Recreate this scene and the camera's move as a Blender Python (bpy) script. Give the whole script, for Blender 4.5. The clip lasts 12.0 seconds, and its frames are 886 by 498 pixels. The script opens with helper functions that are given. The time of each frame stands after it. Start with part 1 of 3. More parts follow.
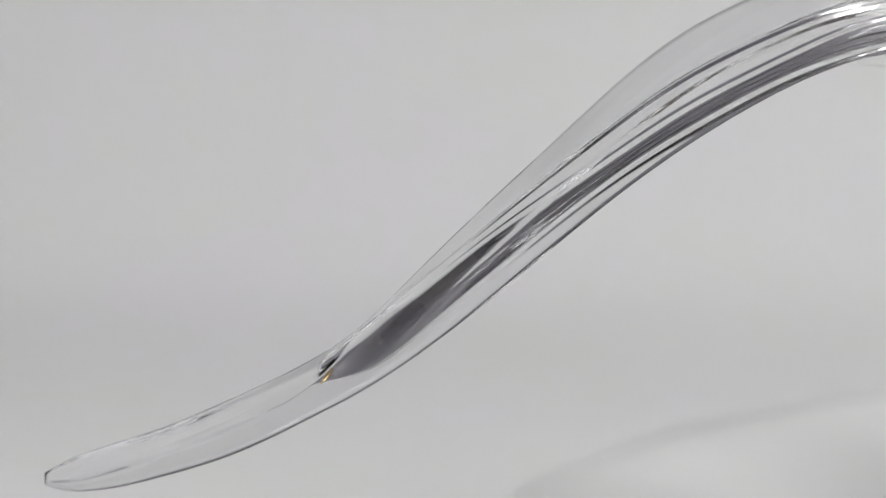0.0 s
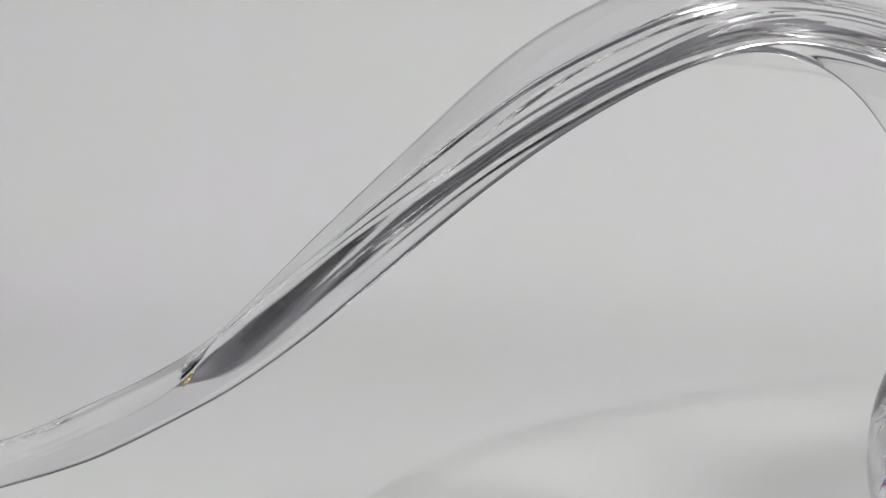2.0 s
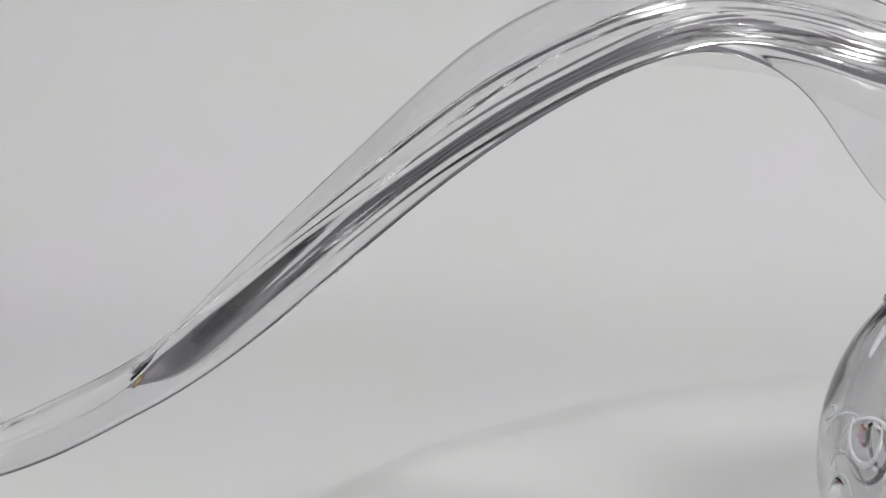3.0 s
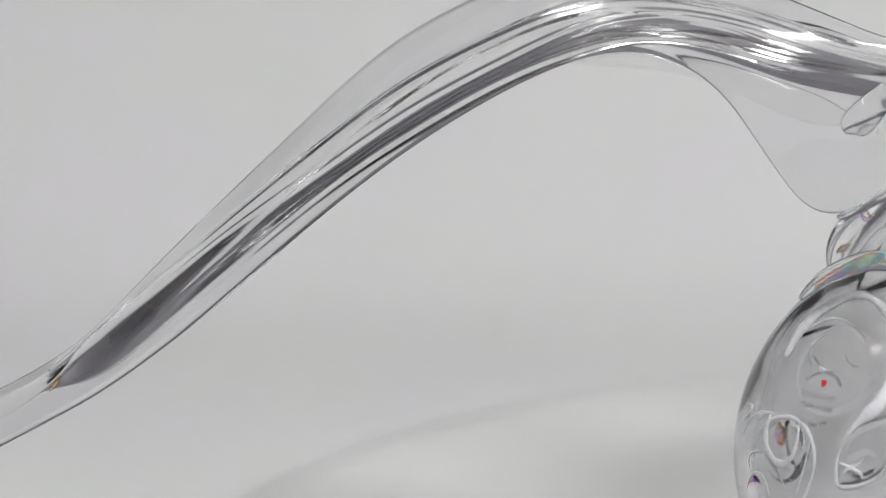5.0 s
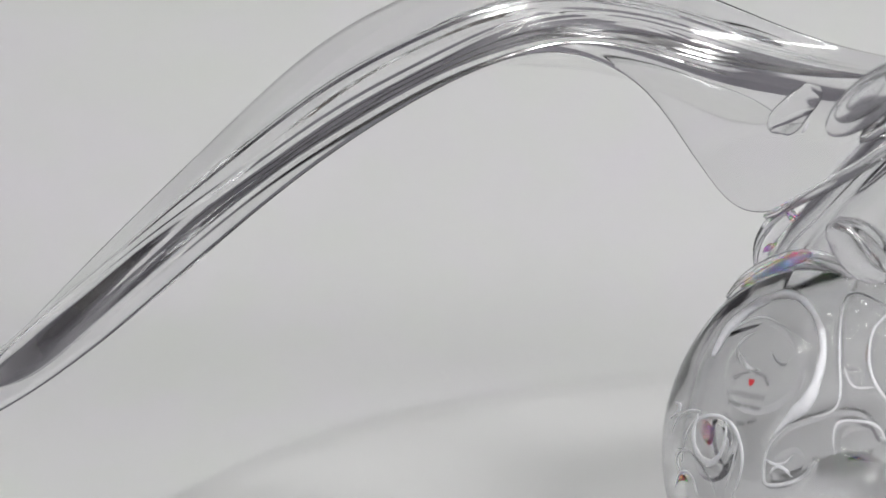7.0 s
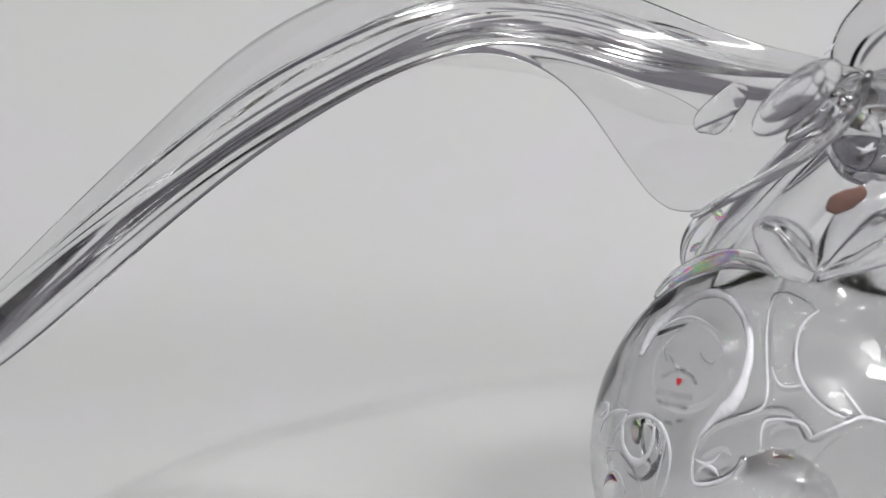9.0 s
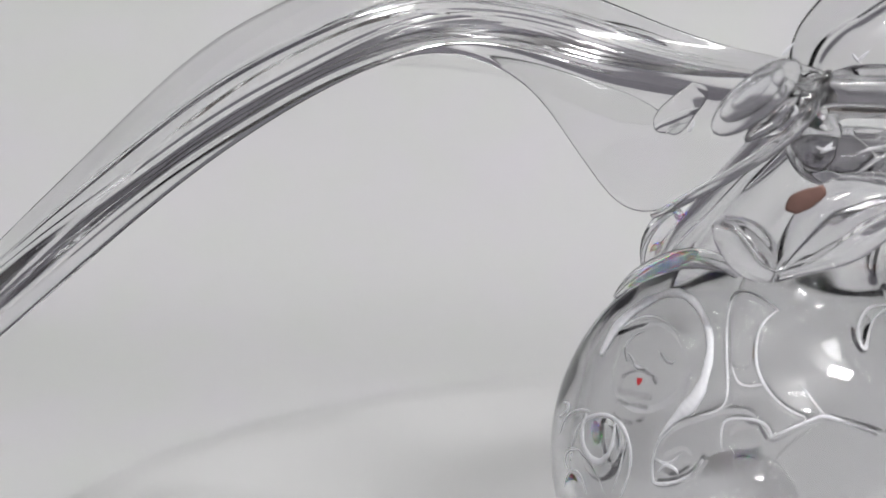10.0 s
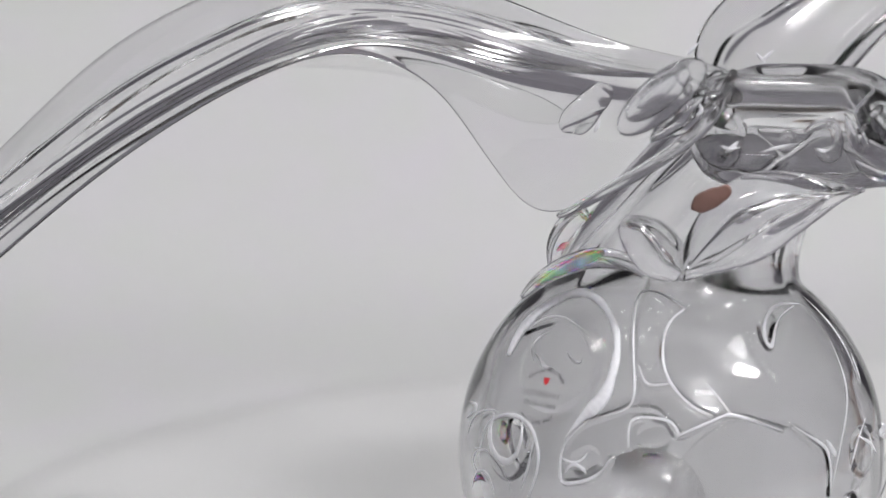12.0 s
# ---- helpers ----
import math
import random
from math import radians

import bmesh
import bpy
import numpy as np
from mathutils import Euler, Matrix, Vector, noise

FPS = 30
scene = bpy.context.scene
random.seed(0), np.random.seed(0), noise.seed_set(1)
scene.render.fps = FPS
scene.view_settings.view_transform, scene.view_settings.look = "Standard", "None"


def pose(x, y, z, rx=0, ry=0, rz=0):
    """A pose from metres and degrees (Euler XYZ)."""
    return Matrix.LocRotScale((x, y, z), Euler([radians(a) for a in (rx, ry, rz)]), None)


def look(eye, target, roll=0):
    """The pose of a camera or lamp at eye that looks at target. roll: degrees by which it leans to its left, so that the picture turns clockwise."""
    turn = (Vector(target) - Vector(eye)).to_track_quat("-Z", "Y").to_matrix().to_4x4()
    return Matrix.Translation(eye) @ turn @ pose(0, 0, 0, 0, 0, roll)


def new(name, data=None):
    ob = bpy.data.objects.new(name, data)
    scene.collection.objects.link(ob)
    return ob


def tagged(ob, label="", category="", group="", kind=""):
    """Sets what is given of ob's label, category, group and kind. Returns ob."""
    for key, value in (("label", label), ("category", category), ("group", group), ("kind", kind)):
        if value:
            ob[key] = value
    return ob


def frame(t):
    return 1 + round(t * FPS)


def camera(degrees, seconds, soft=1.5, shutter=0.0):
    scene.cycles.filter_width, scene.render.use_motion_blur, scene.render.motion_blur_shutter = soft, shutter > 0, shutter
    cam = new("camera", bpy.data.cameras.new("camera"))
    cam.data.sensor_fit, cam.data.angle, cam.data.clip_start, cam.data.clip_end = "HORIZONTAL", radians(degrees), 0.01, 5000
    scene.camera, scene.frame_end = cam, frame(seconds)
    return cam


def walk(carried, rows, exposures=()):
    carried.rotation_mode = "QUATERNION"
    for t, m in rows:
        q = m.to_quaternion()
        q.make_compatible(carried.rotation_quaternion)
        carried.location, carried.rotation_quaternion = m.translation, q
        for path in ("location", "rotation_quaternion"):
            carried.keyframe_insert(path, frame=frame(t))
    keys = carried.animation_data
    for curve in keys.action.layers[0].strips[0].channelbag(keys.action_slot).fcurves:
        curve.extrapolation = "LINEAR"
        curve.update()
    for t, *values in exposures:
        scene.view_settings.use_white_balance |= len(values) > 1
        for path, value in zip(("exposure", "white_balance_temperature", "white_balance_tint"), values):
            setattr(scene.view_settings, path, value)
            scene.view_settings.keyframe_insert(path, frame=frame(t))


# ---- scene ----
# ---- the camera on a tripod, panning ----
EYE = (-0.118, -0.81, 0.262)
PITCH = -10.76
ROLL = -0.504         # the tripod's pan axis leans a little against the picture
PAN = [(0.0, 6.030), (0.5, 5.344), (1.0, 4.659), (1.5, 4.022), (2.0, 3.461), (2.5, 2.960), (3.0, 2.537),
       (5.0, 1.001), (5.5, 0.698), (6.0, 0.343), (6.5, -0.002), (7.0, -0.337), (9.0, -1.676), (9.5, -2.025),
       (10.0, -2.414), (10.5, -2.848), (11.0, -3.280), (11.5, -3.711), (12.0, -4.140)]
cam = camera(16.0, 12.0, soft=1.5)
cam.data.dof.use_dof, cam.data.dof.focus_distance, cam.data.dof.aperture_fstop = True, 0.818, 9.0
walk(cam, [(t, pose(*EYE, 90 + PITCH, 0, yaw) @ pose(0, 0, 0, 0, 0, ROLL)) for t, yaw in PAN],
     exposures=[(0.0, 0.0, 6500, 10), (7.0, 0.0, 6500, 10), (9.5, 0.0, 6480, 11), (12.0, 0.0, 6450, 12.5)])

TABLE_Z = -0.060      # top of the paper sweep; the turntable's top is at 0
FLOOR_Z = -0.78
CEIL_Z = 2.05
LAMP_Z = 1.75         # upper side of the hanging panel lamps

# ---- world and lamps ----
world = bpy.data.worlds.new("room_air")
world.use_nodes = True
world.node_tree.nodes["Background"].inputs[0].default_value = (0.9, 0.95, 1.0, 1)
world.node_tree.nodes["Background"].inputs[1].default_value = 0.02
scene.world = world
scene.cycles.max_bounces, scene.cycles.transmission_bounces = 40, 40   # light runs long inside thick glass


def area_lamp(name, place, target, sx, sy, power, colour=(0.99, 1.0, 0.99)):
    d = bpy.data.lights.new(name, "AREA")
    d.shape, d.size, d.size_y, d.energy, d.color = "RECTANGLE", sx, sy, power, colour
    ob = new(name, d)
    ob.matrix_world = look(place, target)
    return ob


PANELS = [(-0.22, -0.20, 14.5), (1.24, -0.95, 30), (0.62, -2.40, 31)]    # x, y, watts; the third is an added fill from the front
for px, py, watts in PANELS:
    area_lamp("panel_light", (px, py, LAMP_Z - 0.035), (px, py + 0.0001, 0), 0.56, 0.28, watts)
    # added fill that brightens the ceiling which the glass refracts
    area_lamp("ceiling_fill", (px, py, LAMP_Z + 0.005), (px, py + 0.0001, CEIL_Z), 0.5, 0.25, 0.65 * watts)


# ---- materials ----
def mat(name, colour, rough=0.5, metal=0.0, bump=0.0, scale=30.0, vary=0.05, tint=0.0):
    m = bpy.data.materials.new(name)
    m.use_nodes = True
    nt = m.node_tree
    b = nt.nodes["Principled BSDF"]
    b.inputs["Roughness"].default_value, b.inputs["Metallic"].default_value = rough, metal
    tc = nt.nodes.new("ShaderNodeTexCoord")
    big, fine = nt.nodes.new("ShaderNodeTexNoise"), nt.nodes.new("ShaderNodeTexNoise")
    big.inputs["Scale"].default_value, fine.inputs["Scale"].default_value = scale * 0.12, scale
    fine.inputs["Detail"].default_value = 6
    for n in (big, fine):
        nt.links.new(tc.outputs["Object"], n.inputs["Vector"])
    mix = nt.nodes.new("ShaderNodeMix")
    mix.data_type = "FLOAT"
    mix.inputs[0].default_value = 0.5
    nt.links.new(big.outputs["Fac"], mix.inputs[2])
    nt.links.new(fine.outputs["Fac"], mix.inputs[3])
    ramp = nt.nodes.new("ShaderNodeValToRGB")
    ramp.color_ramp.elements[0].position, ramp.color_ramp.elements[1].position = 0.3, 0.7
    warm, cool = (1 - 0.2 * tint, 1 + tint, 1 - tint), (1 + 0.2 * tint, 1 - tint, 1 + tint)
    ramp.color_ramp.elements[0].color = (*[c * (1 - vary) * k for c, k in zip(colour, warm)], 1)
    ramp.color_ramp.elements[1].color = (*[min(1, c * (1 + vary) * k) for c, k in zip(colour, cool)], 1)
    nt.links.new(mix.outputs[0], ramp.inputs[0])
    nt.links.new(ramp.outputs[0], b.inputs["Base Color"])
    if bump:
        bp = nt.nodes.new("ShaderNodeBump")
        bp.inputs["Strength"].default_value, bp.inputs["Distance"].default_value = bump, 0.001
        nt.links.new(fine.outputs["Fac"], bp.inputs["Height"])
        nt.links.new(bp.outputs[0], b.inputs["Normal"])
    return m


def crystal_material(name, ior=1.55, tint=(0.985, 0.985, 0.99)):
    m = bpy.data.materials.new(name)
    m.use_nodes = True
    nt = m.node_tree
    nt.nodes.remove(nt.nodes["Principled BSDF"])
    g = nt.nodes.new("ShaderNodeBsdfGlass")
    g.inputs["Color"].default_value = (*tint, 1)
    g.inputs["Roughness"].default_value = 0.0
    g.inputs["IOR"].default_value = ior
    nt.links.new(g.outputs[0], nt.nodes["Material Output"].inputs[0])
    return m


PAPER = mat("white_paper", (0.565, 0.565, 0.565), 0.8, bump=0.05, scale=40, vary=0.015, tint=0.032)
DISC = mat("white_laminate", (0.55, 0.55, 0.545), 0.45, scale=120, vary=0.01)
DARK = mat("dark_curtain", (0.13, 0.118, 0.115), 0.9, bump=0.2, scale=120, vary=0.15)
WALL = mat("grey_wall_paint", (0.275, 0.265, 0.295), 0.8, bump=0.1, scale=25, vary=0.22)
CEILM = mat("ceiling_paint", (0.75, 0.75, 0.74), 0.85, bump=0.1, scale=150, vary=0.03)
FLOORM = mat("dark_floor", (0.10, 0.085, 0.075), 0.5, bump=0.1, scale=40, vary=0.2)
TABLEM = mat("table_wood", (0.20, 0.11, 0.06), 0.45, bump=0.1, scale=60, vary=0.2)
METAL = mat("white_metal", (0.8, 0.8, 0.8), 0.35, scale=80, vary=0.02)
FILM = crystal_material("thin_crystal_web", 1.18, tint=(0.985, 0.985, 0.985))
CRYSTAL = crystal_material("lead_crystal", 1.5, tint=(0.975, 0.975, 0.98))
# same crystal, shade put into its tint for ball and two petals
DIMMED = crystal_material("dimmed_lead_crystal", 1.5, tint=(0.925, 0.925, 0.93))
HIGHLIGHT = crystal_material("painted_highlight", 1.5)      # highlights painted on as whitish cords: half scattering, half clear
nt = HIGHLIGHT.node_tree
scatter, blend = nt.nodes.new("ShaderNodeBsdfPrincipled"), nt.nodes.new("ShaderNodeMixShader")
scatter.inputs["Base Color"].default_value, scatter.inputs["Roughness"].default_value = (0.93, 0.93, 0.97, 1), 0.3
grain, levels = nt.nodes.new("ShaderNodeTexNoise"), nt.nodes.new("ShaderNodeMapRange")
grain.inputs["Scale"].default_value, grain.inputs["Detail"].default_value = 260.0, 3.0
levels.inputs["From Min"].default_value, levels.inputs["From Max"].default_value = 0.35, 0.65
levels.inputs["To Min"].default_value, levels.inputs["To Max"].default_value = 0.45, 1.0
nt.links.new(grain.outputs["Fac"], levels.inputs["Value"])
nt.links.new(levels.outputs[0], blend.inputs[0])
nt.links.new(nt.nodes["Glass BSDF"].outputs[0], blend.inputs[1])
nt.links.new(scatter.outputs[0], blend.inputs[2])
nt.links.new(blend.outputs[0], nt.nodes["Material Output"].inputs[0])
RAINBOW = crystal_material("rainbow_glint_crystal", 1.42)      # parts the light, for the added rainbow glints: one index of refraction each for red, green and blue
nt = RAINBOW.node_tree
last = nt.nodes["Glass BSDF"]
last.inputs["Color"].default_value = (1, 0, 0, 1)
for ior, colour in ((1.50, (0, 1, 0, 1)), (1.59, (0, 0, 1, 1))):
    g, add = nt.nodes.new("ShaderNodeBsdfGlass"), nt.nodes.new("ShaderNodeAddShader")
    g.inputs["Color"].default_value, g.inputs["Roughness"].default_value, g.inputs["IOR"].default_value = colour, 0.0, ior
    nt.links.new(last.outputs[0], add.inputs[0])
    nt.links.new(g.outputs[0], add.inputs[1])
    last = add
nt.links.new(last.outputs[0], nt.nodes["Material Output"].inputs[0])
# paints the orange fringe that refraction leaves at the streak's end
AMBER = crystal_material("painted_amber_fringe", 1.5, tint=(0.66, 0.56, 0.40))
INK = mat("grey_ink", (0.05, 0.05, 0.06), 0.5, scale=500, vary=0.1)
# colour of a brown thing refracted in the neck, painted on a patch
BROWN = mat("refracted_brown", (0.16, 0.085, 0.07), 0.7, scale=220, vary=0.3)
RED = mat("red_ink", (0.55, 0.03, 0.04), 0.5, scale=500, vary=0.1)


# ---- mesh helpers ----
def mesh_object(name, bm, material, parent=None, smooth=True, label=""):
    me = bpy.data.meshes.new(name)
    bmesh.ops.recalc_face_normals(bm, faces=bm.faces[:])
    bm.to_mesh(me)
    bm.free()
    if smooth:
        me.polygons.foreach_set("use_smooth", [True] * len(me.polygons))
    me.materials.append(material)
    ob = new(name, me)
    if parent:
        ob.parent = parent
    if label:
        ob["label"] = label
    return ob


def part(name, bm, material, parent, label="", smooth=True):
    return mesh_object(name, bm, material, parent, smooth, label)


def box(bm, x0, x1, y0, y1, z0, z1, bevel=0.0):
    r = bmesh.ops.create_cube(bm, size=1.0)
    bmesh.ops.scale(bm, vec=(x1 - x0, y1 - y0, z1 - z0), verts=r["verts"])
    bmesh.ops.translate(bm, vec=((x0 + x1) / 2, (y0 + y1) / 2, (z0 + z1) / 2), verts=r["verts"])
    if bevel:
        es = list({e for v in r["verts"] for e in v.link_edges})
        bmesh.ops.bevel(bm, geom=es, offset=bevel, segments=3, affect="EDGES", profile=0.5)


def rings_to_bm(rings, closed_ring=True, caps=True):
    bm = bmesh.new()
    rows = [[bm.verts.new(p) for p in ring] for ring in rings]
    n = len(rows[0])
    for a, b in zip(rows, rows[1:]):
        for i in range(n if closed_ring else n - 1):
            j = (i + 1) % n
            bm.faces.new((a[i], a[j], b[j], b[i]))
    if caps:
        for row in (rows[0], rows[-1]):
            c = bm.verts.new(sum((v.co for v in row), Vector()) / n)
            for i in range(n):
                bm.faces.new((row[i], row[(i + 1) % n], c))
    return bm


def spline(xs, ys, q):
    """Smooth curve (natural cubic) through the points xs, ys, at q."""
    xs, ys, q = np.array(xs, float), np.array(ys, float), np.array(q, float)
    n, h = len(xs), np.diff(xs)
    a = np.zeros((n, n))
    r = np.zeros(n)
    a[0, 0] = a[-1, -1] = 1
    for i in range(1, n - 1):
        a[i, i - 1], a[i, i], a[i, i + 1] = h[i - 1], 2 * (h[i - 1] + h[i]), h[i]
        r[i] = 6 * ((ys[i + 1] - ys[i]) / h[i] - (ys[i] - ys[i - 1]) / h[i - 1])
    m = np.linalg.solve(a, r)
    k = np.clip(np.searchsorted(xs, q) - 1, 0, n - 2)
    t = q - xs[k]
    b = (ys[k + 1] - ys[k]) / h[k] - h[k] * (2 * m[k] + m[k + 1]) / 6
    return ys[k] + b * t + m[k] / 2 * t ** 2 + (m[k + 1] - m[k]) / (6 * h[k]) * t ** 3


# ---- the room ----
def room():
    x0, x1, y0, y1 = -2.4, 2.4, -2.9, 1.5
    bm = bmesh.new()
    box(bm, x0, x1, y0, y1, FLOOR_Z - 0.1, FLOOR_Z)
    tagged(mesh_object("floor", bm, FLOORM, smooth=False), "dark brown room floor under the table", "floor", kind="structure")
    bm = bmesh.new()
    box(bm, x0, x1, y0, y1, CEIL_Z, CEIL_Z + 0.1)
    tagged(mesh_object("ceiling", bm, CEILM, smooth=False), "plain white painted ceiling of the room", "ceiling", kind="structure")
    for name, b in (("wall_north", (x0 - 0.1, x1 + 0.1, y1, y1 + 0.1)), ("wall_south", (x0 - 0.1, x1 + 0.1, y0 - 0.1, y0)),
                    ("wall_west", (x0 - 0.1, x0, y0, y1)), ("wall_east", (x1, x1 + 0.1, y0, y1))):
        bm = bmesh.new()
        box(bm, *b, FLOOR_Z, CEIL_Z)
        tagged(mesh_object(name, bm, DARK if name == "wall_south" else WALL, smooth=False), "dark wall behind the camera" if name == "wall_south" else "plain grey painted wall of the room", "wall", kind="structure")


def ceiling_light(x, y):
    e = tagged(new("ceiling_light"), "assumed oblong white panel lamp hanging out of view, switched on", "lamp", "ceiling panel lamps")
    e.location = (x, y, LAMP_Z)
    bm = bmesh.new()
    for b in ((-0.3, 0.3, -0.16, -0.14), (-0.3, 0.3, 0.14, 0.16), (-0.3, -0.28, -0.14, 0.14), (0.28, 0.3, -0.14, 0.14)):
        box(bm, *b, -0.04, 0)
    part("frame", bm, METAL, e, smooth=False)
    bm = bmesh.new()
    box(bm, -0.28, 0.28, -0.14, 0.14, -0.02, -0.002)
    part("diffuser", bm, METAL, e, smooth=False)
    for x in (-0.27, 0.27):
        for y in (-0.13, 0.13):
            bm = bmesh.new()
            box(bm, x - 0.001, x + 0.001, y - 0.001, y + 0.001, 0, CEIL_Z - LAMP_Z)
            part("cord", bm, METAL, e, smooth=False)


def table():
    e = tagged(new("table"), "brown wooden table under a pale paper cover", "table")
    e.location = (0, 0, FLOOR_Z)
    top = TABLE_Z - 0.002 - FLOOR_Z
    bm = bmesh.new()
    box(bm, -0.9, 0.9, -0.45, 0.95, top - 0.03, top, 0.004)
    part("tabletop", bm, TABLEM, e, smooth=False)
    for x in (-0.84, 0.84):
        for y in (-0.39, 0.89):
            bm = bmesh.new()
            box(bm, x - 0.03, x + 0.03, y - 0.03, y + 0.03, 0, top - 0.03, 0.004)
            part("leg", bm, TABLEM, e, smooth=False)


def sheet(prof, half, thick, material, name, label, category):
    """A sheet of cloth or paper with that profile (y, z), across the table."""
    rings = []
    for i, (y, z) in enumerate(prof):
        y1, z1 = prof[min(i + 1, len(prof) - 1)]
        y0, z0 = prof[max(i - 1, 0)]
        l = math.hypot(y1 - y0, z1 - z0)
        ny, nz = (z1 - z0) / l * thick, -(y1 - y0) / l * thick
        rings.append([(x - 0.1, y, z) for x in np.linspace(-half, half, 15)] + [(x - 0.1, y + ny, z + nz) for x in np.linspace(half, -half, 15)])
    tagged(mesh_object(name, rings_to_bm(rings), material), label, category)


def paper_sweep():
    """The paper lies on the table, runs flat behind the turntable and then curves up."""
    prof = [(y, TABLE_Z) for y in (-0.43, -0.2, 0.0, 0.2)]
    y, z, ds = 0.33, TABLE_Z, 0.01
    for k in range(150):
        prof.append((y, z))
        if z > 0.21:
            break
        lean = math.radians(np.interp(k * ds, (0, 0.30, 0.36, 0.42, 0.50, 0.60, 0.72, 0.85), (0, 0, 10, 34, 46, 50, 58, 72)))
        y, z = y + ds * math.cos(lean), z + ds * math.sin(lean)
    sheet(prof, 0.76, 0.001, PAPER, "paper_backdrop", "seamless white paper backdrop curving up behind the turntable", "backdrop")


TURN_C, TURN_R = (0.044, 0.075), 0.255


def turntable():
    e = tagged(new("turntable"), "round white display turntable under the crystal piece", "turntable")
    e.location = (*TURN_C, TABLE_Z)
    h = -TABLE_Z

    def lathe(prof, n=160):
        return rings_to_bm([[(r * math.cos(2 * math.pi * i / n), r * math.sin(2 * math.pi * i / n), z) for i in range(n)] for r, z in prof])
    part("plate", lathe([(TURN_R - 0.02, h - 0.012), (TURN_R - 0.002, h - 0.012), (TURN_R - 0.0005, h - 0.0115), (TURN_R, h - 0.010),
                         (TURN_R, h - 0.0012), (TURN_R - 0.0003, h - 0.0004), (TURN_R - 0.001, h), (TURN_R - 0.02, h), (0.05, h)]), DISC, e)
    part("foot", lathe([(TURN_R - 0.03, 0.0), (TURN_R - 0.03, h - 0.012)]), DISC, e)


# ---- the crystal piece ----
BALL_C, BALL_R = Vector((0.001, 0.0, 0.0517)), 0.0566
EDGE = 0.0008        # width of the pads' rounded edge
WALL_T = 0.0052     # thickness of the ball's wall
NECK_T = 0.0020     # thickness of the neck's wall
LOBES = 6
VIEW = (BALL_C - Vector(EYE)).normalized()
RIGHT = VIEW.cross(Vector((0, 0, 1))).normalized()
UP = RIGHT.cross(VIEW)


def facing(dx, dy):
    """Direction from the ball's middle to the spot dx to the right and dy up, in radii, as seen from the front."""
    return (RIGHT * dx + UP * dy - VIEW * math.sqrt(max(0.0, 1 - dx * dx - dy * dy))).normalized()


DISCS = [(0.36, -0.25, 0.38, 0.0009)]   # raised round pads: to the right and up of the middle, size (radii), height in metres
GROOVES = [  # ground hollows from one spot to another: size (radii), depth in metres
    (-0.09, 0.60, -0.10, 0.42, 0.060, 0.0006), (0.44, 0.60, 0.43, 0.53, 0.030, 0.0006), (-0.09, 0.05, -0.05, 0.06, 0.060, 0.0010),
    (0.80, -0.26, 0.78, -0.40, 0.075, 0.0012),
    (-0.74, -0.34, -0.64, -0.46, 0.075, 0.0012), (-0.36, -0.04, -0.40, -0.06, 0.05, 0.0010)]
BOWLS = [  # round bowls ground into the wall, or pads standing out of it: middle, size (radii), depth in metres, width of the sloping edge (radii)
    (-0.10, -0.25, 0.26, -0.0046, 0.260), (-0.50, 0.38, 0.23, -0.0007, 0.034), (-0.73, 0.00, 0.15, -0.0013, 0.030), (0.87, 0.00, 0.12, -0.0003, 0.030)]
RIDGES = [  # raised cords: steepness, half width (radii), then the spots that they run through
    (0.30, 0.040, [(-0.44, 0.70), (-0.35, 0.68), (-0.28, 0.61), (-0.24, 0.50), (-0.25, 0.35), (-0.30, 0.22), (-0.39, 0.14), (-0.46, 0.04)]),
    (0.50, 0.018, [(-0.66, 0.53), (-0.48, 0.57), (-0.36, 0.47), (-0.34, 0.30), (-0.41, 0.17)]),
    (0.95, 0.020, [(0.06, 0.62), (-0.01, 0.67), (-0.11, 0.70), (-0.16, 0.60), (-0.16, 0.37), (-0.17, 0.20), (-0.36, 0.12), (-0.46, 0.02), (-0.48, -0.10), (-0.45, -0.15), (-0.33, -0.12), (-0.26, -0.04)]),
    (0.95, 0.020, [(0.06, 0.62), (-0.02, 0.53), (-0.03, 0.37), (0.03, 0.25), (0.11, 0.18), (0.18, 0.15)]),
    (0.60, 0.018, [(-0.14, 0.37), (-0.10, 0.29), (-0.01, 0.29)]),
    (1.00, 0.018, [(-0.17, 0.18), (-0.04, 0.16), (0.03, 0.06), (0.14, 0.11), (0.29, 0.15), (0.48, 0.09)]),
    (0.60, 0.018, [(0.54, 0.11), (0.64, 0.05), (0.70, -0.02), (0.71, -0.19)]),
    (0.95, 0.018, [(-0.18, 0.01), (-0.17, 0.12), (-0.09, 0.14), (0.00, 0.12), (0.04, 0.06)]),
    (0.80, 0.020, [(0.57, 0.66), (0.44, 0.64), (0.40, 0.53), (0.44, 0.46), (0.47, 0.57), (0.58, 0.67)]),
    (0.60, 0.018, [(-0.71, 0.12), (-0.70, 0.00), (-0.65, -0.07), (-0.61, 0.04)])]


def ball_mesh():
    discs = [(facing(a, b), s, h) for a, b, s, h in DISCS]
    grooves = [(facing(a, b), facing(c, d), s, h) for a, b, c, d, s, h in GROOVES]
    cords = []
    for h, w, spots in RIDGES:
        k, q = np.arange(len(spots)), np.linspace(0, len(spots) - 1, 12 * len(spots))
        xs, ys = spline(k, [a for a, b in spots], q), spline(k, [b for a, b in spots], q)
        cords.append((h, w, np.array([facing(a, b) for a, b in zip(xs, ys)])))
    n = 720
    turn = 2 * math.pi * np.arange(n) / n
    ph = turn - 0.6 * np.sin(turn + math.pi / 2)     # finer towards the front, where the cuts are
    top = math.radians(33)

